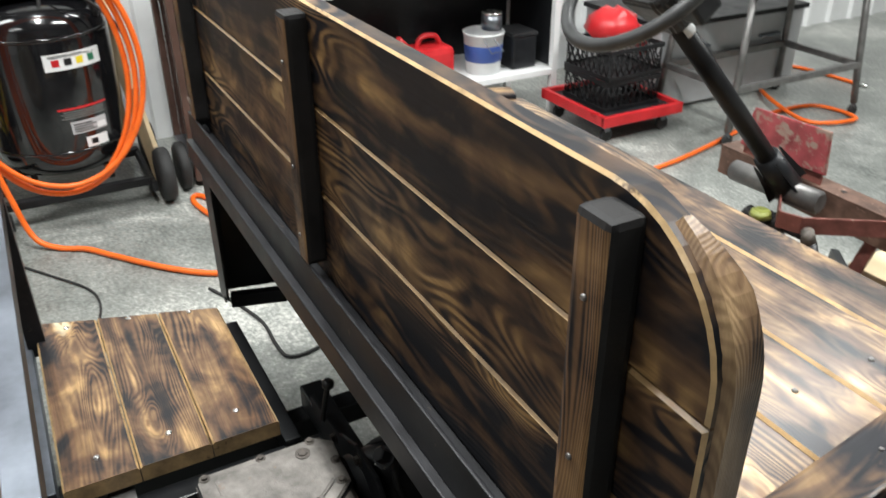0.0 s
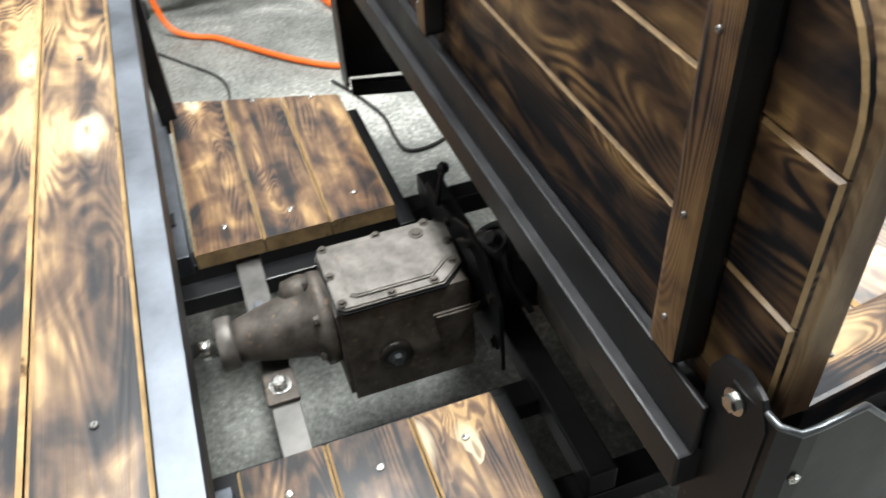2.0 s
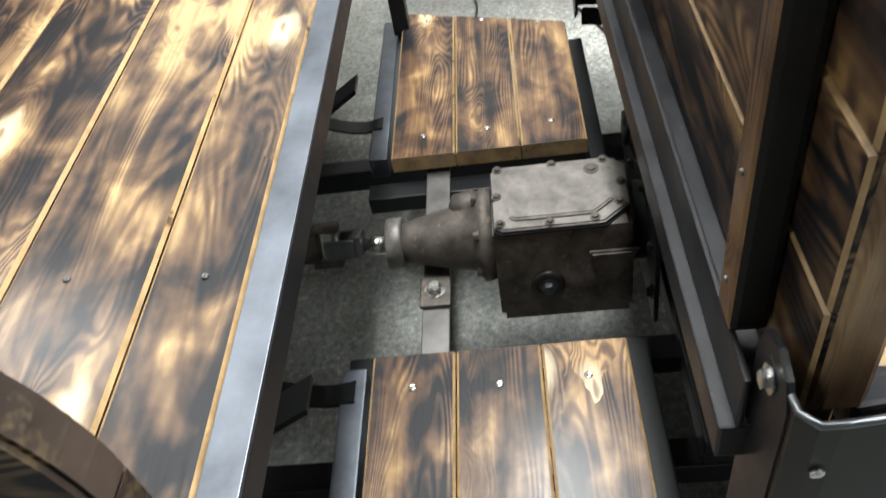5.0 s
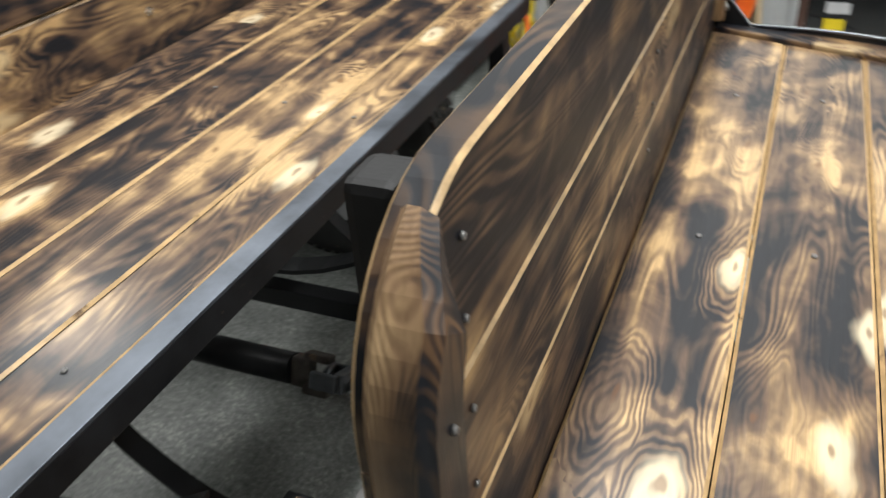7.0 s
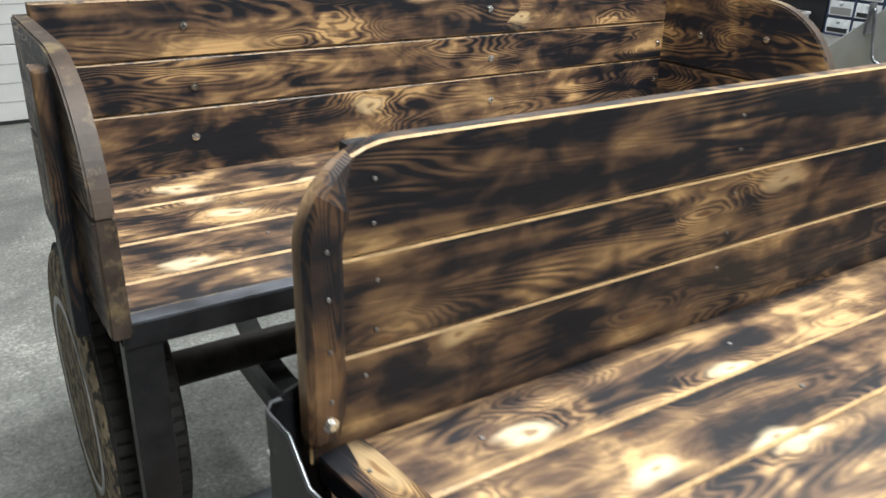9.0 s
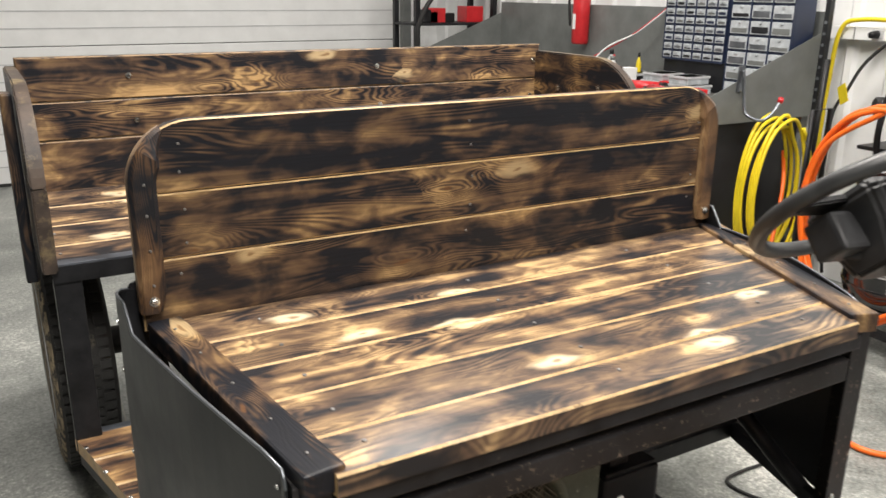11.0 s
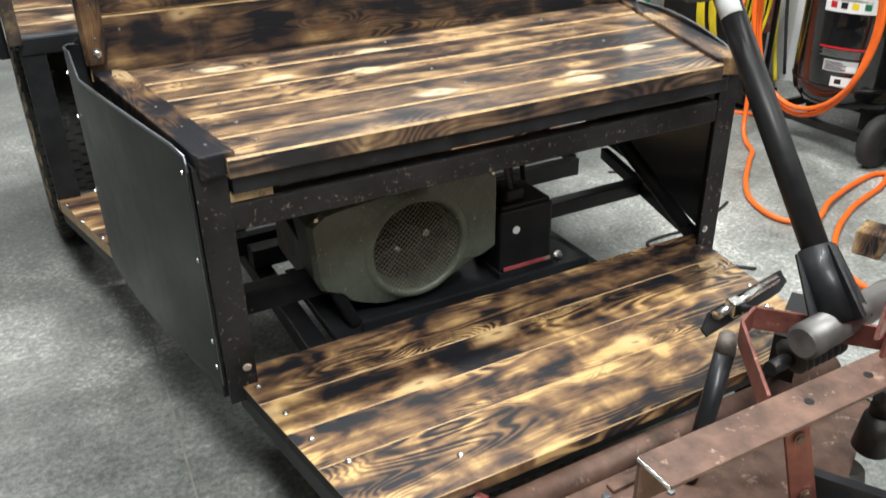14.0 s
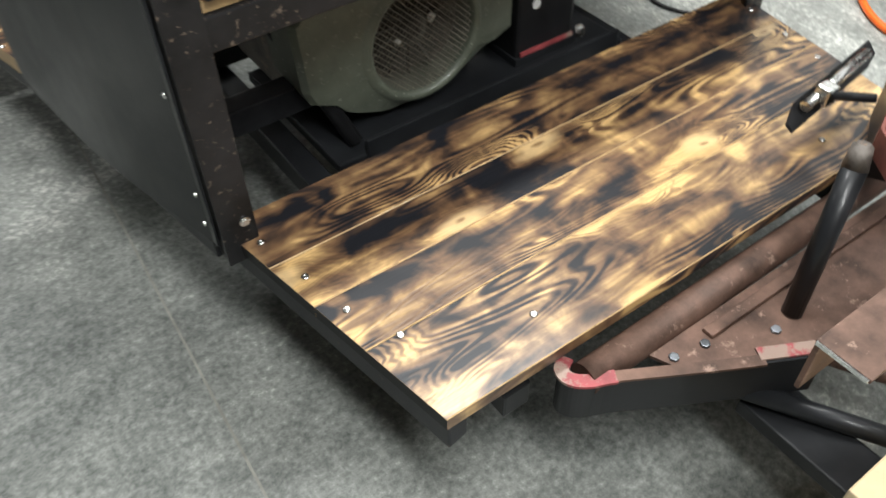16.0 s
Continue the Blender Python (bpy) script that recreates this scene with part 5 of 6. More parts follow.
# handle, skid and wheels
part("handle", tube(smooth_path([(2.14, 0.41, 0.74), (2.10, 0.405, 0.90), (2.10, 0.385, 1.06), (2.10, 0.345, 1.108), (2.10, 0.24, 1.112), (2.10, 0.14, 1.108), (2.10, 0.105, 1.06), (2.10, 0.09, 0.90), (2.14, 0.085, 0.74)], 6), 0.013, 12), BLACK, comp, "black bent tube handle")
for y in (-0.005, 0.565):
    part("skid", box(2.02, 2.46, y - 0.02 if y > 0 else y, y if y > 0 else y + 0.02, 0.06, 0.10, 0.004), BLACK, comp)
part("skid_cross", box(2.06, 2.10, 0.0, 0.56, 0.075, 0.105, 0.004), BLACK, comp)
part("skid_cross", box(2.40, 2.44, 0.0, 0.56, 0.075, 0.105, 0.004), BLACK, comp)
for y in (0.14, 0.42):
    part("tank_leg", box(2.20, 2.34, y - 0.012, y + 0.012, 0.08, 0.26, 0.003), BLACK, comp)
for x in (2.06, 2.42):
    part("skid_foot", cyl((x, 0.545, 0), (x, 0.545, 0.065), 0.018, sides=12), RUBBER, comp)
small_wheel(comp, 2.06, -0.045, 0.11, 0.055, (0, 1, 0))
small_wheel(comp, 2.42, -0.045, 0.11, 0.055, (0, 1, 0))
# pump, motor, belt guard
part("deck", box(2.12, 2.60, 0.02, 0.50, 0.828, 0.845, 0.004), BLACK, comp)
part("crankcase", box(2.24, 2.38, 0.30, 0.44, 0.845, 0.94, 0.02), GREY_METAL, comp)
for k in range(9):
    part("fin", box(2.22 + 0.004 * (k % 2), 2.40, 0.285, 0.455, 0.945 + 0.016 * k, 0.951 + 0.016 * k, 0.002), BLACK, comp)
part("cylinder", cyl((2.31, 0.37, 0.93), (2.31, 0.37, 1.09), 0.055, sides=20), GREASY_DARK, comp)
part("cylinder_head", box(2.23, 2.39, 0.29, 0.45, 1.09, 1.118, 0.006), BLACK, comp)
part("air_filter", cyl((2.22, 0.46, 1.0), (2.18, 0.49, 1.0), 0.04, sides=20, bevel=0.006), BLACK, comp)
mot = part("motor", cyl((2.36, 0.16, 0.93), (2.58, 0.16, 0.93), 0.085, sides=32, bevel=0.012), LIGHT_GREY, comp, "grey electric motor with a slotted end bell")
for k in range(7):
    a = radians(-120 + 40 * k)
    sl = box(0.03, 0.066, -0.006, 0.006, -0.002, 0.002)
    moved(sl, frame_axes((0, -1, 0), (0, 0, 1), (-1, 0, 0), (2.3585, 0.16, 0.93)) @ Matrix.Rotation(a, 4, "Z"))
    part("slot", sl, BLACK, mot)
part("capacitor_cover", cyl((2.40, 0.10, 1.03), (2.55, 0.10, 1.03), 0.03, sides=18, bevel=0.006), BLACK, mot)
guard = part("belt_guard", tube([(2.62, 0.5, 0.93), (2.62, 0.48, 1.13), (2.62, 0.02, 1.13), (2.62, 0.0, 0.90)], 0.006, 8), BLACK, comp, "black wire belt guard")
for k in range(19):
    y = 0.03 + 0.025 * k
    part("guard_wire", tube([(2.62, y, 0.92), (2.62, y, 1.13)], 0.0018, 5), BLACK, guard)
for k in range(7):
    part("guard_wire", tube([(2.619, 0.01, 0.94 + 0.028 * k), (2.619, 0.49, 0.94 + 0.028 * k)], 0.0018, 5), BLACK, guard)
part("pulley", cyl((2.60, 0.36, 0.98), (2.625, 0.36, 0.98), 0.10, sides=30), GREASY_DARK, comp)
part("yellow_box", box(2.15, 2.21, 0.18, 0.25, 0.875, 0.925, 0.004), YELLOW, comp, "small yellow switch box")
part("box_face", box(2.148, 2.15, 0.19, 0.24, 0.883, 0.900, 0.0005), BLACK, comp)
part("regulator", cyl((2.17, 0.33, 0.85), (2.17, 0.33, 0.92), 0.022, sides=16, bevel=0.004), STEEL, comp)
part("gauge", cyl((2.145, 0.30, 0.91), (2.13, 0.30, 0.912), 0.022, sides=20, bevel=0.003), WHITE, comp)
part("red_knob", cyl((2.17, 0.33, 0.92), (2.17, 0.33, 0.945), 0.016, sides=16, bevel=0.003), RED, comp)
part("cable", tube(smooth_path([(2.17, 0.30, 0.86), (2.10, 0.26, 0.82), (2.07, 0.30, 0.72), (2.065, 0.37, 0.64)]), 0.006, 8), RUBBER, comp)
part("cable", tube(smooth_path([(2.15, 0.22, 0.88), (2.06, 0.14, 0.84), (2.08, 0.02, 0.70), (2.15, -0.02, 0.50)]), 0.006, 8), RUBBER, comp)

# orange hose: loops on the handle, then along the floor
loops = []
for k in range(3):
    for j in range(12):
        a = 2 * math.pi * j / 12 + math.pi / 2
        ry, rz = 0.285 + 0.012 * k, 0.44 + 0.014 * (k % 2) - 0.01 * k
        loops.append((2.115 - 0.022 * k - 0.012 * math.sin(a) ** 2, 0.265 + ry * math.cos(a) - 0.012 * k, max(0.10, 0.58 + rz * math.sin(a) + 0.012 * k)))
loops += [(2.065, 0.24, 1.02), (2.055, 0.46, 0.86), (2.05, 0.53, 0.62), (2.045, 0.50, 0.42), (2.02, 0.46, 0.20), (1.98, 0.42, 0.05), (1.93, 0.35, 0.012), (1.87, 0.26, 0.012), (1.775, 0.185, 0.012), (1.60, 0.04, 0.012), (1.48, -0.10, 0.012), (1.44, -0.26, 0.012), (1.53, -0.345, 0.012), (1.70, -0.27, 0.02), (1.90, -0.205, 0.014), (2.08, -0.17, 0.012), (2.13, -0.20, 0.012), (2.0, -0.265, 0.012), (1.75, -0.335, 0.012), (1.50, -0.46, 0.012), (1.33, -0.62, 0.012), (1.29, -0.80, 0.012), (1.36, -1.2, 0.012), (1.42, -1.7, 0.012), (1.45, -2.09, 0.012), (1.52, -2.40, 0.012), (1.62, -2.75, 0.012), (1.70, -3.05, 0.012), (1.66, -3.30, 0.012), (1.42, -3.29, 0.02), (1.50, -3.05, 0.02), (1.78, -3.10, 0.035), (2.1, -3.32, 0.012), (2.32, -3.5, 0.012), (2.2, -3.75, 0.012), (1.8, -3.8, 0.012)]
air = thing("air_hose", "orange rubber air hose looped over the compressor handle", "hose")
part("hose", tube(smooth_path(loops, 6), 0.0105, 10), ORANGE, air)
part("fitting", cyl((1.80, -3.80, 0.012), (1.74, -3.80, 0.012), 0.011, sides=12, bevel=0.002), CHROME, air, "bright steel hose fitting")
hose("power_cable", [(1.40, -0.06, 0.006), (1.28, -0.11, 0.006), (1.125, -0.155, 0.006), (1.0, -0.155, 0.006), (0.92, -0.165, 0.006), (0.905, -0.215, 0.006), (0.93, -0.29, 0.006), (1.0, -0.38, 0.006), (1.1, -0.48, 0.006)], 0.0055, RUBBER, "thin black cable lying on the floor", "cable")
hose("power_cable", [(2.05, 0.62, 0.006), (1.75, 0.40, 0.006), (1.55, 0.28, 0.006), (1.35, 0.30, 0.006), (1.2, 0.4, 0.006)], 0.004, RUBBER, "thin black cable lying beside the compressor", "cable")

# leaning board, block
lean = part("pine_board", box(-0.045, 0.045, -0.01, 0.01, 0, 1.55, 0.002), TAN_WOOD)
lean.location, lean.rotation_euler = (2.30, -0.10, 0.004), (radians(0), radians(19), radians(20))
tagged(lean, "pale pine board leaning against the ribbed wall", "board")
blk = part("wood_block", box(-0.055, 0.055, -0.045, 0.045, 0, 0.085, 0.006), WOOD_DARK)
blk.location, blk.rotation_euler = (1.53, -0.575, 0), (0, 0, 0.35)
tagged(blk, "dark brown wooden block on the concrete floor", "wood block")
pale = part("pine_block", box(-0.182, 0.182, -0.16, 0.16, 0, 0.34, 0.003), TAN_WOOD)
pale.location, pale.rotation_euler = (-0.03, -1.665, 0), (0, 0, radians(1))
tagged(pale, "pale planed pine block on the concrete floor", "wood block")

# brown steel trolley with a dark panel
BROWN = plain("brown_steel_paint", (0.10, 0.055, 0.042), 0.45, 0.2, 0.3, 10, 0.15, 0.1)
tro = thing("equipment_trolley", "brown steel trolley with a glossy dark panel", "trolley", at=(2.38, -0.39, 0))
part("base", box(-0.16, 0.16, -0.17, 0.17, 0.03, 0.12, 0.006), BROWN, tro)
part("sill", box(-0.17, 0.17, -0.18, 0.18, 0.12, 0.135, 0.003), STEEL, tro)
for x in (-0.155, 0.155):
    for y in (-0.165, 0.165):
        part("upright", box(x - 0.014, x + 0.014, y - 0.014, y + 0.014, 0.135, 0.83, 0.003), BROWN, tro)
        part("foot", cyl((x * 0.8, y * 0.8, 0), (x * 0.8, y * 0.8, 0.032), 0.016, sides=10), RUBBER, tro)
part("top_frame", box(-0.175, 0.175, -0.185, 0.185, 0.83, 0.86, 0.004), BROWN, tro)
part("panel", box(-0.145, -0.135, -0.15, 0.15, 0.14, 0.82, 0.002), BLACK_GLOSS, tro)
part("panel", box(-0.14, 0.14, 0.14, 0.15, 0.14, 0.82, 0.002), BLACK_GLOSS, tro)
part("panel", box(-0.14, 0.14, -0.15, -0.14, 0.14, 0.82, 0.002), BLACK_GLOSS, tro)
bars(tro, "print_bar", LIGHT_GREY, [(-0.02, 0.05, 0.50, 0.55), (-0.03, 0.05, 0.42, 0.46)], frame_axes((0, -1, 0), (0, 0, 1), (-1, 0, 0), (-0.1455, 0.06, 0)))
part("print_bar", box(-0.1468, -0.146, 0.02, 0.09, 0.36, 0.40), YELLOW, tro)
small_wheel(tro, -0.12, 0.21, 0.10, 0.045, (0, 1, 0))
can = part("gas_bottle", lathe([(0.05, 0.86), (0.06, 0.87), (0.06, 1.05), (0.055, 1.09), (0.035, 1.12), (0.015, 1.13), (0.015, 1.16)], (2.39, -0.41, 0), 28), WHITE)
tagged(can, "white bottle standing on the brown trolley", "bottle")
box_on = part("control_box", box(2.25, 2.31, -0.33, -0.27, 0.861, 1.02, 0.006), BLACK)
tagged(box_on, "black control box on the brown trolley", "control box")

# ---- the workbench in the corner ----
WB_X0, WB_Y0, WB_Y1, WB_Z = 1.97, 1.07, 4.0, 0.92
BENCH = plain("worn_bench_steel", (0.20, 0.20, 0.19), 0.45, 0.3, 0.3, 5, 0.15, 0, (0.10, 0.09, 0.08), 0.08, 12)
bench = thing("workbench", "grey steel workbench with a sloping end panel", "workbench")
part("top", box(WB_X0, 2.80, WB_Y0, WB_Y1, WB_Z - 0.045, WB_Z, 0.003), BENCH, bench)
part("end_panel", prism([(WB_X0, 0.85), (2.80, 0.85), (2.80, 1.28), (2.72, 1.25), (WB_X0, 0.965)], 0.004, XZ(WB_Y0 - 0.0065)), GREY_METAL, bench, "grey sheet steel end panel sloping to the front")
part("end_panel", prism([(WB_X0, 0.85), (2.80, 0.85), (2.80, 1.28), (2.72, 1.25), (WB_X0, 0.965)], 0.004, XZ(WB_Y1 + 0.0025)), GREY_METAL, bench)
part("back_panel", box(2.80, 2.806, WB_Y0 - 0.006, WB_Y1 + 0.006, 0.85, 1.36), GREY_METAL, bench)
for y in (WB_Y0 + 0.04, 2.5, WB_Y1 - 0.04):
    for x in (WB_X0 + 0.05, 2.74):
        part("leg", box(x - 0.025, x + 0.025, y - 0.025, y + 0.025, 0, WB_Z - 0.045, 0.003), GREY_METAL, bench)
part("front_apron", box(WB_X0 + 0.01, WB_X0 + 0.016, WB_Y0 + 0.07, WB_Y1 - 0.07, 0.77, 0.874), GREY_METAL, bench)
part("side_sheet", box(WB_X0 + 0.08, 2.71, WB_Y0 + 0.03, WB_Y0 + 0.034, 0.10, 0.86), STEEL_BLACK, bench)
part("lower_shelf", box(WB_X0 + 0.02, 2.76, WB_Y0 + 0.08, WB_Y1 - 0.07, 0.20, 0.22, 0.002), GREY_METAL, bench)
gbx = part("green_crate", box(2.0, 2.30, 1.16, 1.46, 0.222, 0.54, 0.01), GREEN)
part("rim", box(1.99, 2.31, 1.15, 1.47, 0.54, 0.56, 0.004), GREEN, gbx)
tagged(gbx, "green plastic crate on the bench's lower shelf", "crate")
drk = part("tool_case", box(2.02, 2.6, 1.55, 2.2, 0.222, 0.62, 0.012), BLACK)
part("lid", box(2.01, 2.61, 1.54, 2.21, 0.622, 0.69, 0.012), PLASTIC, drk)
tagged(drk, "black plastic tool case under the workbench", "tool case")


def drawer_cabinet(y0, y1, z0, z1, cols, rows, x=2.56, deep=0.16):
    cab = thing("parts_cabinet", "navy small-parts cabinet with cloudy plastic drawers", "parts cabinet", at=(x, y0, z0))
    w, h = y1 - y0, z1 - z0
    part("case", box(0.012, deep, 0, w, 0, h, 0.003), NAVY, cab)
    for a in range(cols + 1):
        part("divider", box(0, 0.012, max(0, a * w / cols - 0.004), min(w, a * w / cols + 0.004), 0, h), NAVY, cab)
    part("edge", box(0, 0.012, 0.0045, w - 0.0045, -0.004, 0.006), NAVY, cab)
    for a in range(cols):
        for b in range(rows):
            ya, yb, za, zb = a * w / cols + 0.006, (a + 1) * w / cols - 0.006, b * h / rows + 0.008, (b + 1) * h / rows - 0.006
            dr = part("drawer", box(0.002, 0.0115, ya, yb, za, zb, 0.002), CLEAR_GREY, cab)
            part("content", box(0.0005, 0.0019, ya + 0.008, yb - 0.008, za + 0.006, za + (zb - za) * random.uniform(0.35, 0.6)), random.choice((STEEL_DARK, GREY_METAL, NAVY, STEEL)), dr)
            part("pull", box(-0.006, 0.002, (ya + yb) / 2 - 0.008, (ya + yb) / 2 + 0.008, zb - 0.012, zb - 0.004, 0.001), CLEAR_GREY, dr)
    return cab


drawer_cabinet(1.50, 1.95, 1.085, 1.60, 6, 11)
drawer_cabinet(1.09, 1.48, 0.922, 1.55, 3, 8)
sup = part("cabinet_shelf", box(2.58, 2.78, 1.50, 1.95, 0.9205, 1.08, 0.004), STEEL_BLACK)
tagged(sup, "low black shelf box under the parts cabinet", "shelf box")
for y, z, wd, hh in ((1.52, 0.9205, 0.16, 0.05), (1.54, 0.971, 0.14, 0.045), (1.72, 0.9205, 0.17, 0.055), (1.73, 0.976, 0.15, 0.04), (1.93, 0.9205, 0.18, 0.08)):
    o = part("storage_box", box(2.36, 2.52, y, y + wd, z, z + hh, 0.006), CLEAR_GREY if y < 1.9 else BLACK)
    part("lid", box(2.355, 2.525, y - 0.004, y + wd + 0.004, z + hh - 0.012, z + hh, 0.002), LIGHT_GREY, o)
    tagged(o, "cloudy plastic storage box on the workbench", "storage box")


def bottle(x, y, r, h, mat, cap, label, z=WB_Z):
    o = part("bottle", lathe([(r * 0.9, 0), (r, 0.01), (r, h * 0.6), (r * 0.8, h * 0.72), (r * 0.35, h * 0.82), (r * 0.32, h * 0.88)], (x, y, z + 0.0005), 18), mat)
    part("cap", cyl((x, y, z + h * 0.86), (x, y, z + h), r * 0.42, sides=14, bevel=0.002), cap, o)
    return tagged(o, label, "bottle")


bottle(2.32, 2.10, 0.035, 0.17, WHITE, GREY_METAL, "white plastic bottle on the workbench")
bottle(2.38, 2.18, 0.03, 0.20, LIGHT_GREY, BLACK, "grey spray bottle on the workbench")
bottle(2.50, 2.30, 0.03, 0.16, BLACK, RED, "black bottle with a red cap on the workbench")
bottle(2.45, 2.02, 0.016, 0.19, YELLOW, BLACK, "thin yellow bottle on the workbench")
carton = part("carton", box(2.28, 2.36, 1.93, 2.0, WB_Z + 0.0005, WB_Z + 0.115, 0.003), WHITE)
tagged(carton, "small white carton on the workbench", "carton")


def power_tool(x, y, turn):
    t = thing("cordless_drill", "red and black cordless power tool lying on the workbench", "power tool", at=(x, y, WB_Z + 0.001))
    t.rotation_euler = (0, 0, turn)
    part("body", cyl((-0.10, 0, 0.035), (0.08, 0, 0.035), 0.032, 0.035, 20, bevel=0.006), RED, t)
    part("chuck", cyl((0.08, 0, 0.035), (0.15, 0, 0.035), 0.025, 0.015, 16, bevel=0.003), BLACK, t)
    part("grip", cyl((-0.06, 0, 0.035), (-0.10, -0.13, 0.03), 0.022, 0.024, 16, bevel=0.004), BLACK, t)
    part("battery", box(-0.15, -0.06, -0.19, -0.13, 0, 0.06, 0.006), RED, t)
    part("motor_cap", cyl((-0.13, 0, 0.035), (-0.10, 0, 0.035), 0.028, 0.032, 18, bevel=0.004), BLACK, t)


power_tool(2.12, 1.50, radians(75))
power_tool(2.20, 1.72, radians(120))
grn = part("angle_grinder", cyl((2.08, 1.85, 0.95), (2.20, 2.08, 0.95), 0.027, 0.03, 18, bevel=0.005), BLACK)
part("gear_head", box(2.19, 2.25, 2.06, 2.12, 0.922, 0.98, 0.01), GREY_METAL, grn)
tagged(grn, "black angle grinder lying on the workbench", "power tool")
for k in range(14):
    x, y = random.uniform(2.05, 2.5), random.uniform(1.25, 3.6)
    s = random.uniform(0.02, 0.06)
    o = part("hand_tool", box(-s * 2, s * 2, -s * 0.4, s * 0.4, 0, s * 0.8, s * 0.15), random.choice((STEEL, BLACK, GREY_METAL, STEEL_DARK, LIGHT_GREY)))
    o.location, o.rotation_euler = (x, y, WB_Z + 0.001), (0, 0, random.uniform(0, 3))
    tagged(o, "small metal tool lying on the workbench", "hand tool")
hose("white_power_cable", [(2.16, 2.30, 0.925), (2.30, 2.42, 0.93), (2.42, 2.44, 1.0), (2.50, 2.36, 1.12), (2.62, 2.22, 1.22), (2.70, 1.98, 1.42), (2.74, 1.8, 1.6)], 0.005, WHITE, "white power cord rising from the workbench", "cord")
hose("red_signal_cable", [(2.35, 2.62, 0.926), (2.45, 2.45, 1.05), (2.60, 2.25, 1.2), (2.72, 2.0, 1.42)], 0.0035, RED, "thin red cord rising from the workbench", "cord")
ext = thing("fire_extinguisher", "red fire extinguisher hanging on the wall", "fire extinguisher", at=(2.74, 2.93, 0))
part("cylinder", lathe([(0.05, 1.10), (0.058, 1.115), (0.058, 1.40), (0.045, 1.44), (0.02, 1.46), (0.018, 1.48)], (0, 0, 0), 28), RED, ext)
part("valve", box(-0.02, 0.02, -0.03, 0.03, 1.478, 1.51, 0.004), BLACK, ext)
part("bracket", box(0.05, 0.064, -0.02, 0.02, 1.15, 1.42), STEEL_DARK, ext)
part("nozzle_hose", tube(smooth_path([(-0.02, 0.03, 1.49), (-0.05, 0.07, 1.40), (-0.04, 0.065, 1.22)]), 0.009, 8), RUBBER, ext)
part("print_patch", box(-0.0595, -0.0575, -0.015, 0.015, 1.2, 1.3), WHITE, ext)
shelf2 = thing("steel_rack", "dark steel rack with tools beside the garage door", "rack", at=(2.45, 4.30, 0))
for x in (-0.35, 0.35):
    for y in (-0.18, 0.18):
        part("post", box(x - 0.02, x + 0.02, y - 0.02, y + 0.02, 0, 1.9, 0.002), STEEL_BLACK, shelf2)
for z in (0.2, 0.75, 1.18, 1.6):
    part("shelf", box(-0.37, 0.37, -0.2, 0.2, z, z + 0.02, 0.002), STEEL_DARK, shelf2)
for k in range(9):
    x, z, s = random.uniform(2.2, 2.7), random.choice((0.77, 1.20)), random.uniform(0.04, 0.09)
    o = part("stored_box", box(x - s, x + s, 4.16, 4.16 + s * 2, z + 0.001, z + s * 1.6, 0.006), random.choice((BLACK, RED, GREY_METAL, STEEL_DARK)))
    tagged(o, "small box stored on the steel rack", "box")
hose("black_hose", [(2.05, 4.0, 0.93), (2.02, 3.96, 1.15), (2.10, 3.92, 1.36), (2.25, 3.9, 1.5), (2.4, 3.95, 1.62)], 0.018, RUBBER, "thick black hose bent up over the workbench", "hose")

# hook with yellow hose on the end panel
hook = part("hose_hook", tube(smooth_path([(2.20, 1.045, 1.10), (2.20, 1.035, 1.04), (2.20, 1.02, 0.95), (2.20, 1.0, 0.90), (2.22, 0.93, 0.88), (2.26, 0.90, 0.92), (2.30, 0.90, 0.97)]), 0.008, 10), STEEL)
part("hook_tip", cyl((2.295, 0.90, 0.96), (2.305, 0.90, 0.985), 0.013, sides=14, bevel=0.003), RED, hook, "red rubber tip")
part("plate", box(2.18, 2.22, 1.052, 1.0615, 1.0, 1.12, 0.002), STEEL, hook)
tagged(hook, "bent steel hose hook with a red tip", "hook")
coil = []
for k in range(6):
    for j in range(12):
        a = 2 * math.pi * j / 12 + math.pi / 2
        coil.append((2.33 + (0.17 + 0.012 * (k % 3)) * math.cos(a) + 0.008 * k, 0.97 - 0.018 * k, 0.53 + (0.37 - 0.02 * (k % 4)) * math.sin(a)))
hose("yellow_hose", coil, 0.009, YELLOW, "yellow hose coiled and hung on the bench end", "hose", 4, 8)
# high-lift jack, raceway, wall hoses
jack = part("jack_bar", box(2.60, 2.635, 0.93, 0.955, 0.02, 1.42, 0.003), STEEL_BLACK)
for k in range(24):
    part("hole", cyl((2.5985, 0.9425, 0.12 + 0.052 * k), (2.5998, 0.9425, 0.12 + 0.052 * k), 0.008, sides=10), STEEL, jack)
part("foot_plate", box(2.54, 2.70, 0.88, 1.0, 0, 0.02, 0.003), STEEL_BLACK, jack)
part("runner", box(2.58, 2.66, 0.90, 0.98, 0.30, 0.48, 0.01), RED_WORN, jack)
part("handle", cyl((2.57, 0.90, 0.42), (2.57, 0.88, 1.15), 0.014, sides=14), BLACK, jack)
tagged(jack, "black steel lifting jack standing against the wall", "jack")
race = thing("wall_raceway", "white cable raceway on the ribbed wall", "raceway")
part("channel", box(2.80, 2.856, -0.9, 1.05, 1.235, 1.295, 0.003), WHITE, race)
for y in (0.25, 0.52, 0.80):
    part("socket", box(2.794, 2.80, y - 0.03, y + 0.03, 1.245, 1.285, 0.002), LIGHT_GREY, race)
    part("joint", box(2.797, 2.8, y + 0.12, y + 0.124, 1.235, 1.295), GREY_METAL, race)
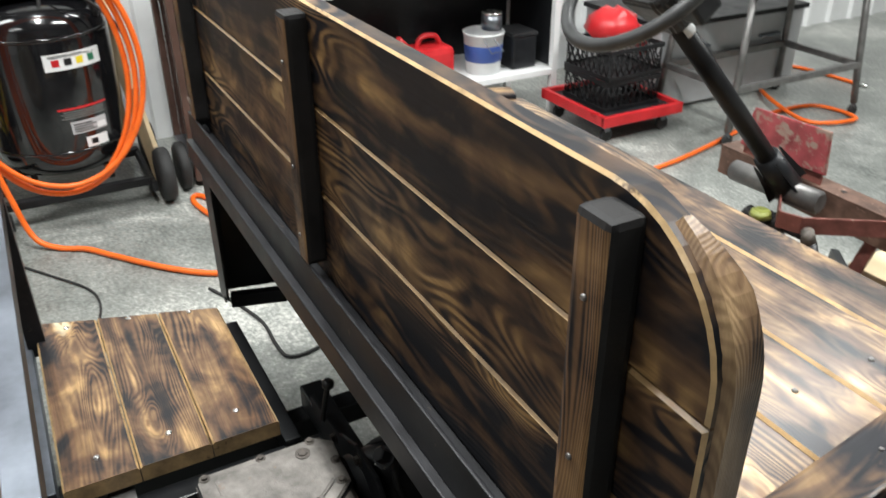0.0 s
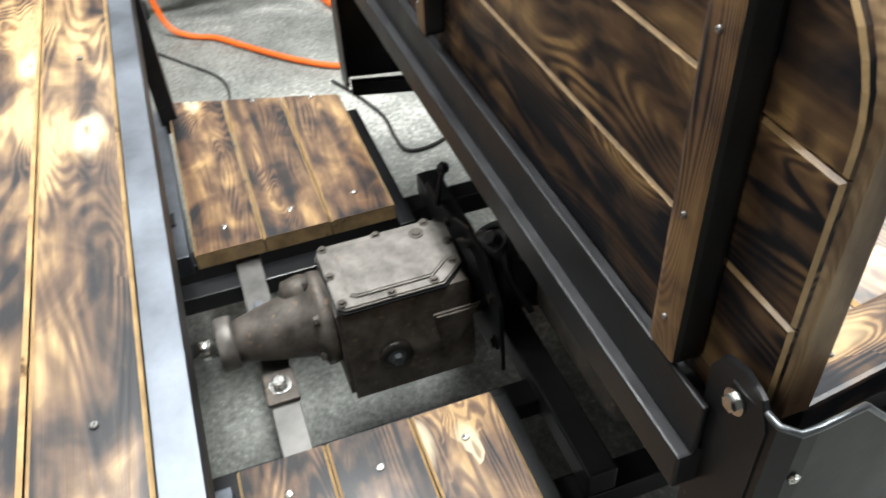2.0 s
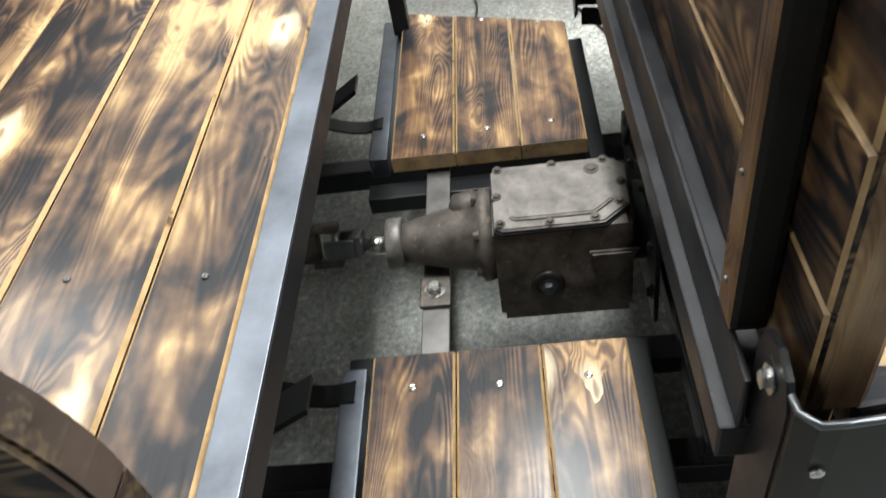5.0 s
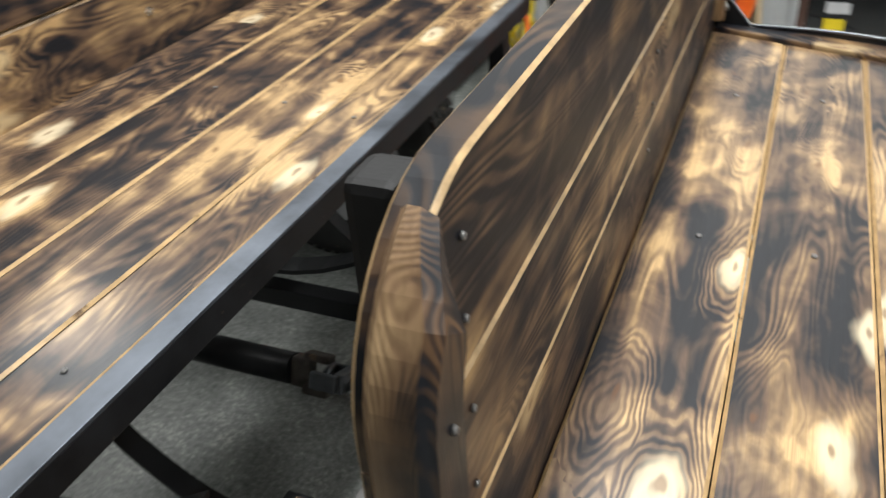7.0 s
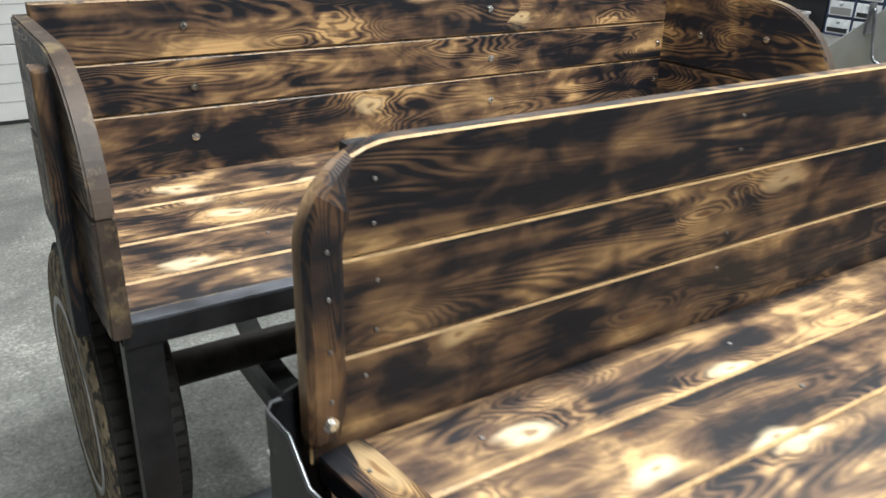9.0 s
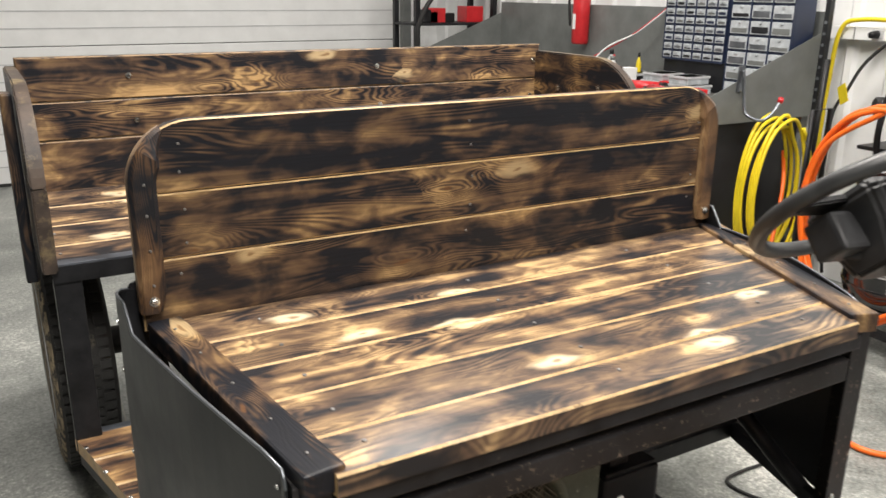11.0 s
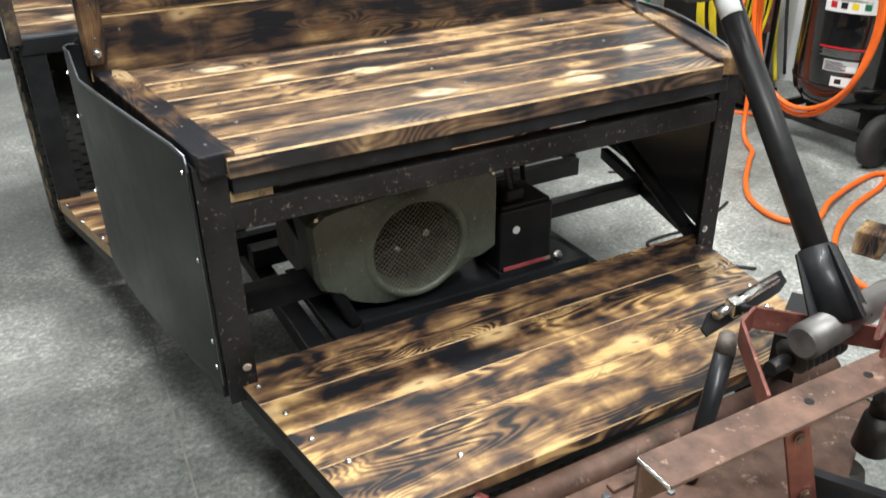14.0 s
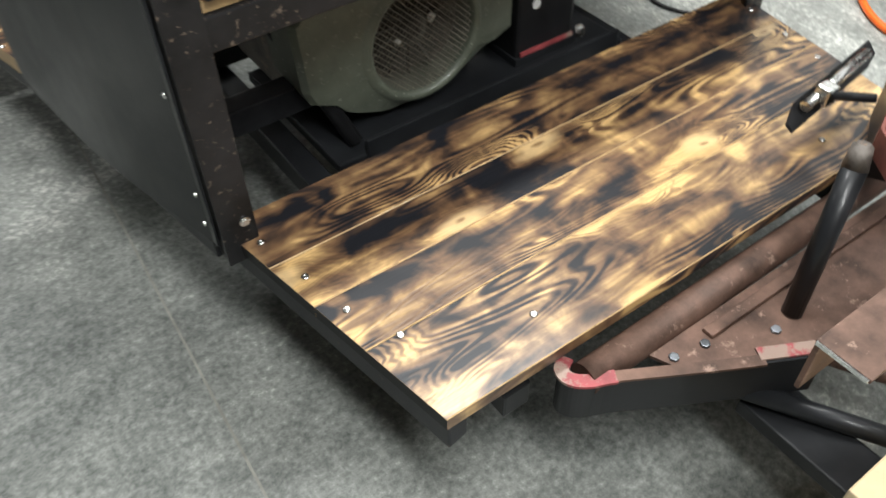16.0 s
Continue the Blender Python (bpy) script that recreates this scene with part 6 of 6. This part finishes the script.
for y in (0.80, 0.55):
    part("plug", cyl((2.794, y, 1.265), (2.75, y + 0.01, 1.262), 0.02, 0.014, 14, bevel=0.003), BLACK, race)
tc = hose("tagged_cable", [(2.752, 0.56, 1.262), (2.72, 0.66, 1.25), (2.71, 0.78, 1.14), (2.72, 0.86, 1.0), (2.72, 0.92, 0.86), (2.70, 0.90, 0.5), (2.66, 0.80, 0.1)], 0.008, RUBBER, "black power cable with a yellow tag", "cable")
part("tag", box(-0.03, 0.03, -0.002, 0.002, -0.045, 0.045, 0.001), YELLOW, tc, "yellow card tag").matrix_basis = Matrix.Translation((2.70, 0.865, 0.985)) @ Matrix.Rotation(radians(70), 4, "Z") @ Matrix.Rotation(radians(28), 4, "Y")
hose("yellow_extension_cable", [(2.78, 0.30, 1.315), (2.78, 0.6, 1.325), (2.78, 0.88, 1.33), (2.775, 0.98, 1.28), (2.77, 1.0, 1.05), (2.76, 1.0, 0.7), (2.76, 0.99, 0.3), (2.72, 0.9, 0.03)], 0.011, YELLOW, "yellow extension cord running down the wall", "cord")
hose("orange_air_hose", [(2.50, 1.00, 0.70), (2.40, 0.90, 0.55), (2.30, 0.84, 0.35), (2.22, 0.80, 0.15), (2.2, 0.75, 0.012), (2.25, 0.6, 0.012)], 0.010, ORANGE, "orange hose hanging beside the yellow coil", "hose")
drum = thing("wheeled_stand", "black wheeled stand beside the compressor", "stand", at=(2.36, 0.78, 0))
part("frame", tube([(-0.06, -0.06, 0.05), (-0.06, -0.06, 0.95), (0.06, -0.06, 0.95), (0.06, -0.06, 0.05)], 0.013, 10), BLACK, drum)
part("base", box(-0.12, 0.12, -0.10, 0.10, 0.04, 0.09, 0.006), BLACK, drum)
small_wheel(drum, -0.10, 0.11, 0.09, 0.04, (0, 1, 0))
small_wheel(drum, 0.10, 0.11, 0.09, 0.04, (0, 1, 0))

# ---- along the ribbed wall ----
unit = thing("shelf_unit", "white steel shelf unit, inside darkened by added black sheets", "shelf unit")
for y in (-0.78, -2.06):
    for x in (2.30, 2.72):
        part("upright", box(x - 0.016, x + 0.016, y - 0.016, y + 0.016, 0, 1.25, 0.002), WHITE, unit)
for z in (0.20, 0.69, 1.20):
    part("shelf", box(2.285, 2.735, -2.075, -0.765, z, z + 0.03, 0.003), WHITE, unit)
# Black back and sides added to give the shaded inside its darkness.
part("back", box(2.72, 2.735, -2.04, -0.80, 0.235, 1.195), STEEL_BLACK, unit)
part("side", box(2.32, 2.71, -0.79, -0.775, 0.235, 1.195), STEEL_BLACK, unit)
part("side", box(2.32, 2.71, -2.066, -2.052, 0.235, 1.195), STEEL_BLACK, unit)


def pail(x, y, z, r, h, mat, label, band=None):
    o = part("bucket", lathe([(r * 0.85, 0), (r, h), (r * 1.03, h), (r * 1.03, h - 0.012), (r * 0.94, h - 0.012), (r * 0.82, 0.01)], (x, y, z + 0.001), 26), mat)
    if band:
        part("band", lathe([(r * 0.905, h * 0.3), (r * 0.915, h * 0.31), (r * 0.965, h * 0.69), (r * 0.955, h * 0.70)], (x, y, z + 0.001), 26), band, o)
    part("handle", tube([(x - r, y, z + h * 0.9), (x - r * 1.1, y - r * 0.5, z + h * 0.6), (x - r * 1.12, y + r * 0.2, z + h * 0.58), (x - r * 0.9, y + r * 0.5, z + h * 0.9)], 0.003, 6), STEEL, o)
    return tagged(o, label, "bucket")


BLUE = plain("blue_label", (0.04, 0.08, 0.28), 0.4, 0, 0.1, 20, 0.05)
pail(2.42, -1.72, 0.23, 0.10, 0.20, WHITE, "white bucket with a blue band on the shelf", BLUE)
redc = part("fuel_can", box(2.34, 2.50, -1.52, -1.28, 0.231, 0.40, 0.03), RED)
part("spout", cyl((2.40, -1.31, 0.39), (2.38, -1.24, 0.46), 0.018, 0.014, 14), RED, redc)
part("grip", tube(smooth_path([(2.42, -1.48, 0.395), (2.42, -1.45, 0.44), (2.42, -1.38, 0.44), (2.42, -1.35, 0.395)]), 0.013, 10), RED, redc)
tagged(redc, "red plastic fuel can on the shelf", "fuel can")
for x, y, wx, wy, hz, mt, z in ((2.45, -1.12, 0.12, 0.10, 0.20, BLACK, 0.231), (2.45, -0.93, 0.10, 0.08, 0.13, GREASY_DARK, 0.231), (2.50, -1.75, 0.14, 0.16, 0.26, STEEL_BLACK, 0.721), (2.48, -1.35, 0.14, 0.18, 0.18, BLACK, 0.721), (2.48, -0.98, 0.14, 0.14, 0.24, GREASY_DARK, 0.721), (2.44, -1.92, 0.09, 0.07, 0.16, STEEL_BLACK, 0.231)):
    o = part("stored_case", box(x - wx, x + wx, y - wy, y + wy, z, z + hz, 0.012), mt)
    part("lid", box(x - wx - 0.004, x + wx + 0.004, y - wy - 0.004, y + wy + 0.004, z + hz, z + hz + 0.02, 0.006), PLASTIC, o)
    tagged(o, "dark case standing on the white shelf unit", "case")
can2 = part("paint_can", cyl((2.38, -1.74, 0.445), (2.38, -1.74, 0.52), 0.05, sides=24, bevel=0.003), STEEL)
part("rim", lathe([(0.045, 0), (0.052, 0.002), (0.052, 0.008), (0.045, 0.01)], (2.38, -1.74, 0.518), 24), CHROME, can2)
tagged(can2, "small steel can in the top of the bucket", "can")

# milk crates on a red dolly
dolly = thing("red_dolly", "low red steel dolly on black castors", "dolly", at=(2.02, -2.20, 0))
part("deck", box(-0.24, 0.22, -0.22, 0.20, 0.105, 0.125, 0.004), STEEL_DARK, dolly)
for x0, x1, y0, y1 in ((-0.255, 0.235, 0.20, 0.225), (-0.255, 0.235, -0.245, -0.22), (-0.265, -0.24, -0.245, 0.225), (0.22, 0.245, -0.245, 0.225)):
    part("rim", box(x0, x1, y0, y1, 0.095, 0.145, 0.004), RED, dolly)
for x in (-0.20, 0.18):
    for y in (-0.18, 0.16):
        cs = part("castor", box(x - 0.012, x + 0.012, y - 0.016, y + 0.016, 0.05, 0.105, 0.003), STEEL, dolly)
        part("castor_wheel", cyl((x - 0.011, y, 0.034), (x + 0.011, y, 0.034), 0.034, sides=20, bevel=0.004), RUBBER, cs)


def crate(z, turn):
    c = thing("milk_crate", "black plastic lattice crate stacked on the dolly", "crate", "stacked crates", at=(2.02, -2.21, z))
    c.rotation_euler = (0, 0, turn)
    h, s = 0.145, 0.165
    for k in range(2):
        ztop = 0.0 if k == 0 else h - 0.022
        for a in range(4):
            b = box(-s, s - 0.008, -s, -s + 0.008, ztop, ztop + 0.022, 0.002)
            moved(b, Matrix.Rotation(radians(90 * a), 4, "Z"))
            part("rail", b, BLACK, c)
    for a in range(4):
        for k in range(9):
            for sg in (1, -1):
                x0 = -s + 0.015 + k * 0.036
                x1 = min(s - 0.015, max(-s + 0.015, x0 + sg * 0.05))
                t = tube([(x0, -s + 0.004 + 0.001 * sg, 0.02), (x1, -s + 0.004 + 0.001 * sg, h - 0.02)], 0.0032, 4)
                moved(t, Matrix.Rotation(radians(90 * a), 4, "Z"))
                part("lattice_bar", t, BLACK, c)
    part("bottom", box(-s + 0.009, s - 0.009, -s + 0.009, s - 0.009, 0.004, 0.010), BLACK, c)


for k in range(2):
    crate(0.1255 + 0.147 * k, 0.05 * k)
rag = part("red_bag", lathe([(0.10, 0), (0.13, 0.03), (0.11, 0.09), (0.05, 0.13), (0.02, 0.14)], (2.06, -2.22, 0.421), 16), RED)
for v in rag.data.vertices:
    v.co += Vector((math.sin(v.co.z * 90 + v.co.y * 60), math.sin(v.co.x * 80), math.sin(v.co.x * 50 + v.co.y * 70))) * 0.010
part("hanging_corner", prism([(-0.08, 0.0), (0.08, 0.01), (0.03, -0.13), (0.0, -0.15), (-0.05, -0.12)], 0.012, frame_axes((0.9, -0.1, 0), (0.1, 0.1, 0.98), (-0.1, -0.9, 0.1), (2.06, -2.385, 0.45)), bevel=0.003), RED, rag)
tagged(rag, "crumpled red cloth on the crates", "cloth")
# tool chest and table
chest = thing("tool_chest", "light grey steel chest with a dark top", "chest", at=(2.30, -2.98, 0))
part("body", box(-0.30, 0.30, -0.50, 0.50, 0.02, 0.43, 0.006), LIGHT_GREY, chest)
part("top", box(-0.315, 0.31, -0.515, 0.515, 0.43, 0.455, 0.004), BLACK, chest)
part("seam", box(-0.303, -0.30, -0.5, 0.5, 0.23, 0.236), GREY_METAL, chest)
for y in (-0.25, 0.25):
    part("pull", box(-0.325, -0.30, y - 0.07, y + 0.07, 0.31, 0.325, 0.003), STEEL, chest)
for x in (-0.25, 0.25):
    for y in (-0.45, 0.45):
        part("foot", cyl((x, y, 0), (x, y, 0.025), 0.02, sides=10), RUBBER, chest)
sb = part("spray_can", cyl((2.12, -2.62, 0.49), (2.22, -2.82, 0.49), 0.033, sides=22, bevel=0.004), WHITE)
part("blue_end", cyl((2.10, -2.58, 0.49), (2.125, -2.63, 0.49), 0.0335, sides=22, bevel=0.004), BLUE, sb)
tagged(sb, "white and blue spray can lying on the chest", "spray can")
tbl = thing("steel_table", "grey steel work table with stretchers on castors", "table", at=(1.74, -2.92, 0))
part("top", box(-0.26, 0.26, -0.46, 0.46, 0.74, 0.76, 0.003), STEEL_GREY, tbl)
part("edge", box(-0.27, -0.26, -0.47, 0.47, 0.70, 0.765, 0.002), STEEL_GREY, tbl)
for x in (-0.22, 0.22):
    for y in (-0.40, 0.40):
        part("leg", tube([(x * 1.1, y * 1.08, 0.07), (x * 0.92, y * 0.92, 0.74)], 0.017, 10), STEEL_GREY, tbl)
        c2 = part("castor", cyl((x * 1.1, y * 1.08, 0.045), (x * 1.1, y * 1.08, 0.08), 0.012, sides=10), STEEL, tbl)
        part("castor_wheel", cyl((x * 1.1 - 0.01, y * 1.08, 0.03), (x * 1.1 + 0.01, y * 1.08, 0.03), 0.03, sides=18, bevel=0.003), RUBBER, c2)
for x in (-0.232, 0.232):
    part("stretcher", box(x - 0.014, x + 0.014, -0.41, 0.41, 0.25, 0.28, 0.003), STEEL_GREY, tbl)
for y in (-0.415, 0.415):
    part("stretcher", box(-0.218, 0.218, y - 0.014, y + 0.014, 0.25, 0.28, 0.003), STEEL_GREY, tbl)
vise = part("bench_box", box(1.62, 1.88, -3.2, -2.8, 0.761, 0.93, 0.01), plain("khaki_steel_paint", (0.16, 0.145, 0.09), 0.45, 0.1, 0.3, 9, 0.15))
part("lid", box(1.61, 1.89, -3.21, -2.79, 0.93, 0.95, 0.006), GREASY, vise)
tagged(vise, "khaki steel box on the work table", "box")
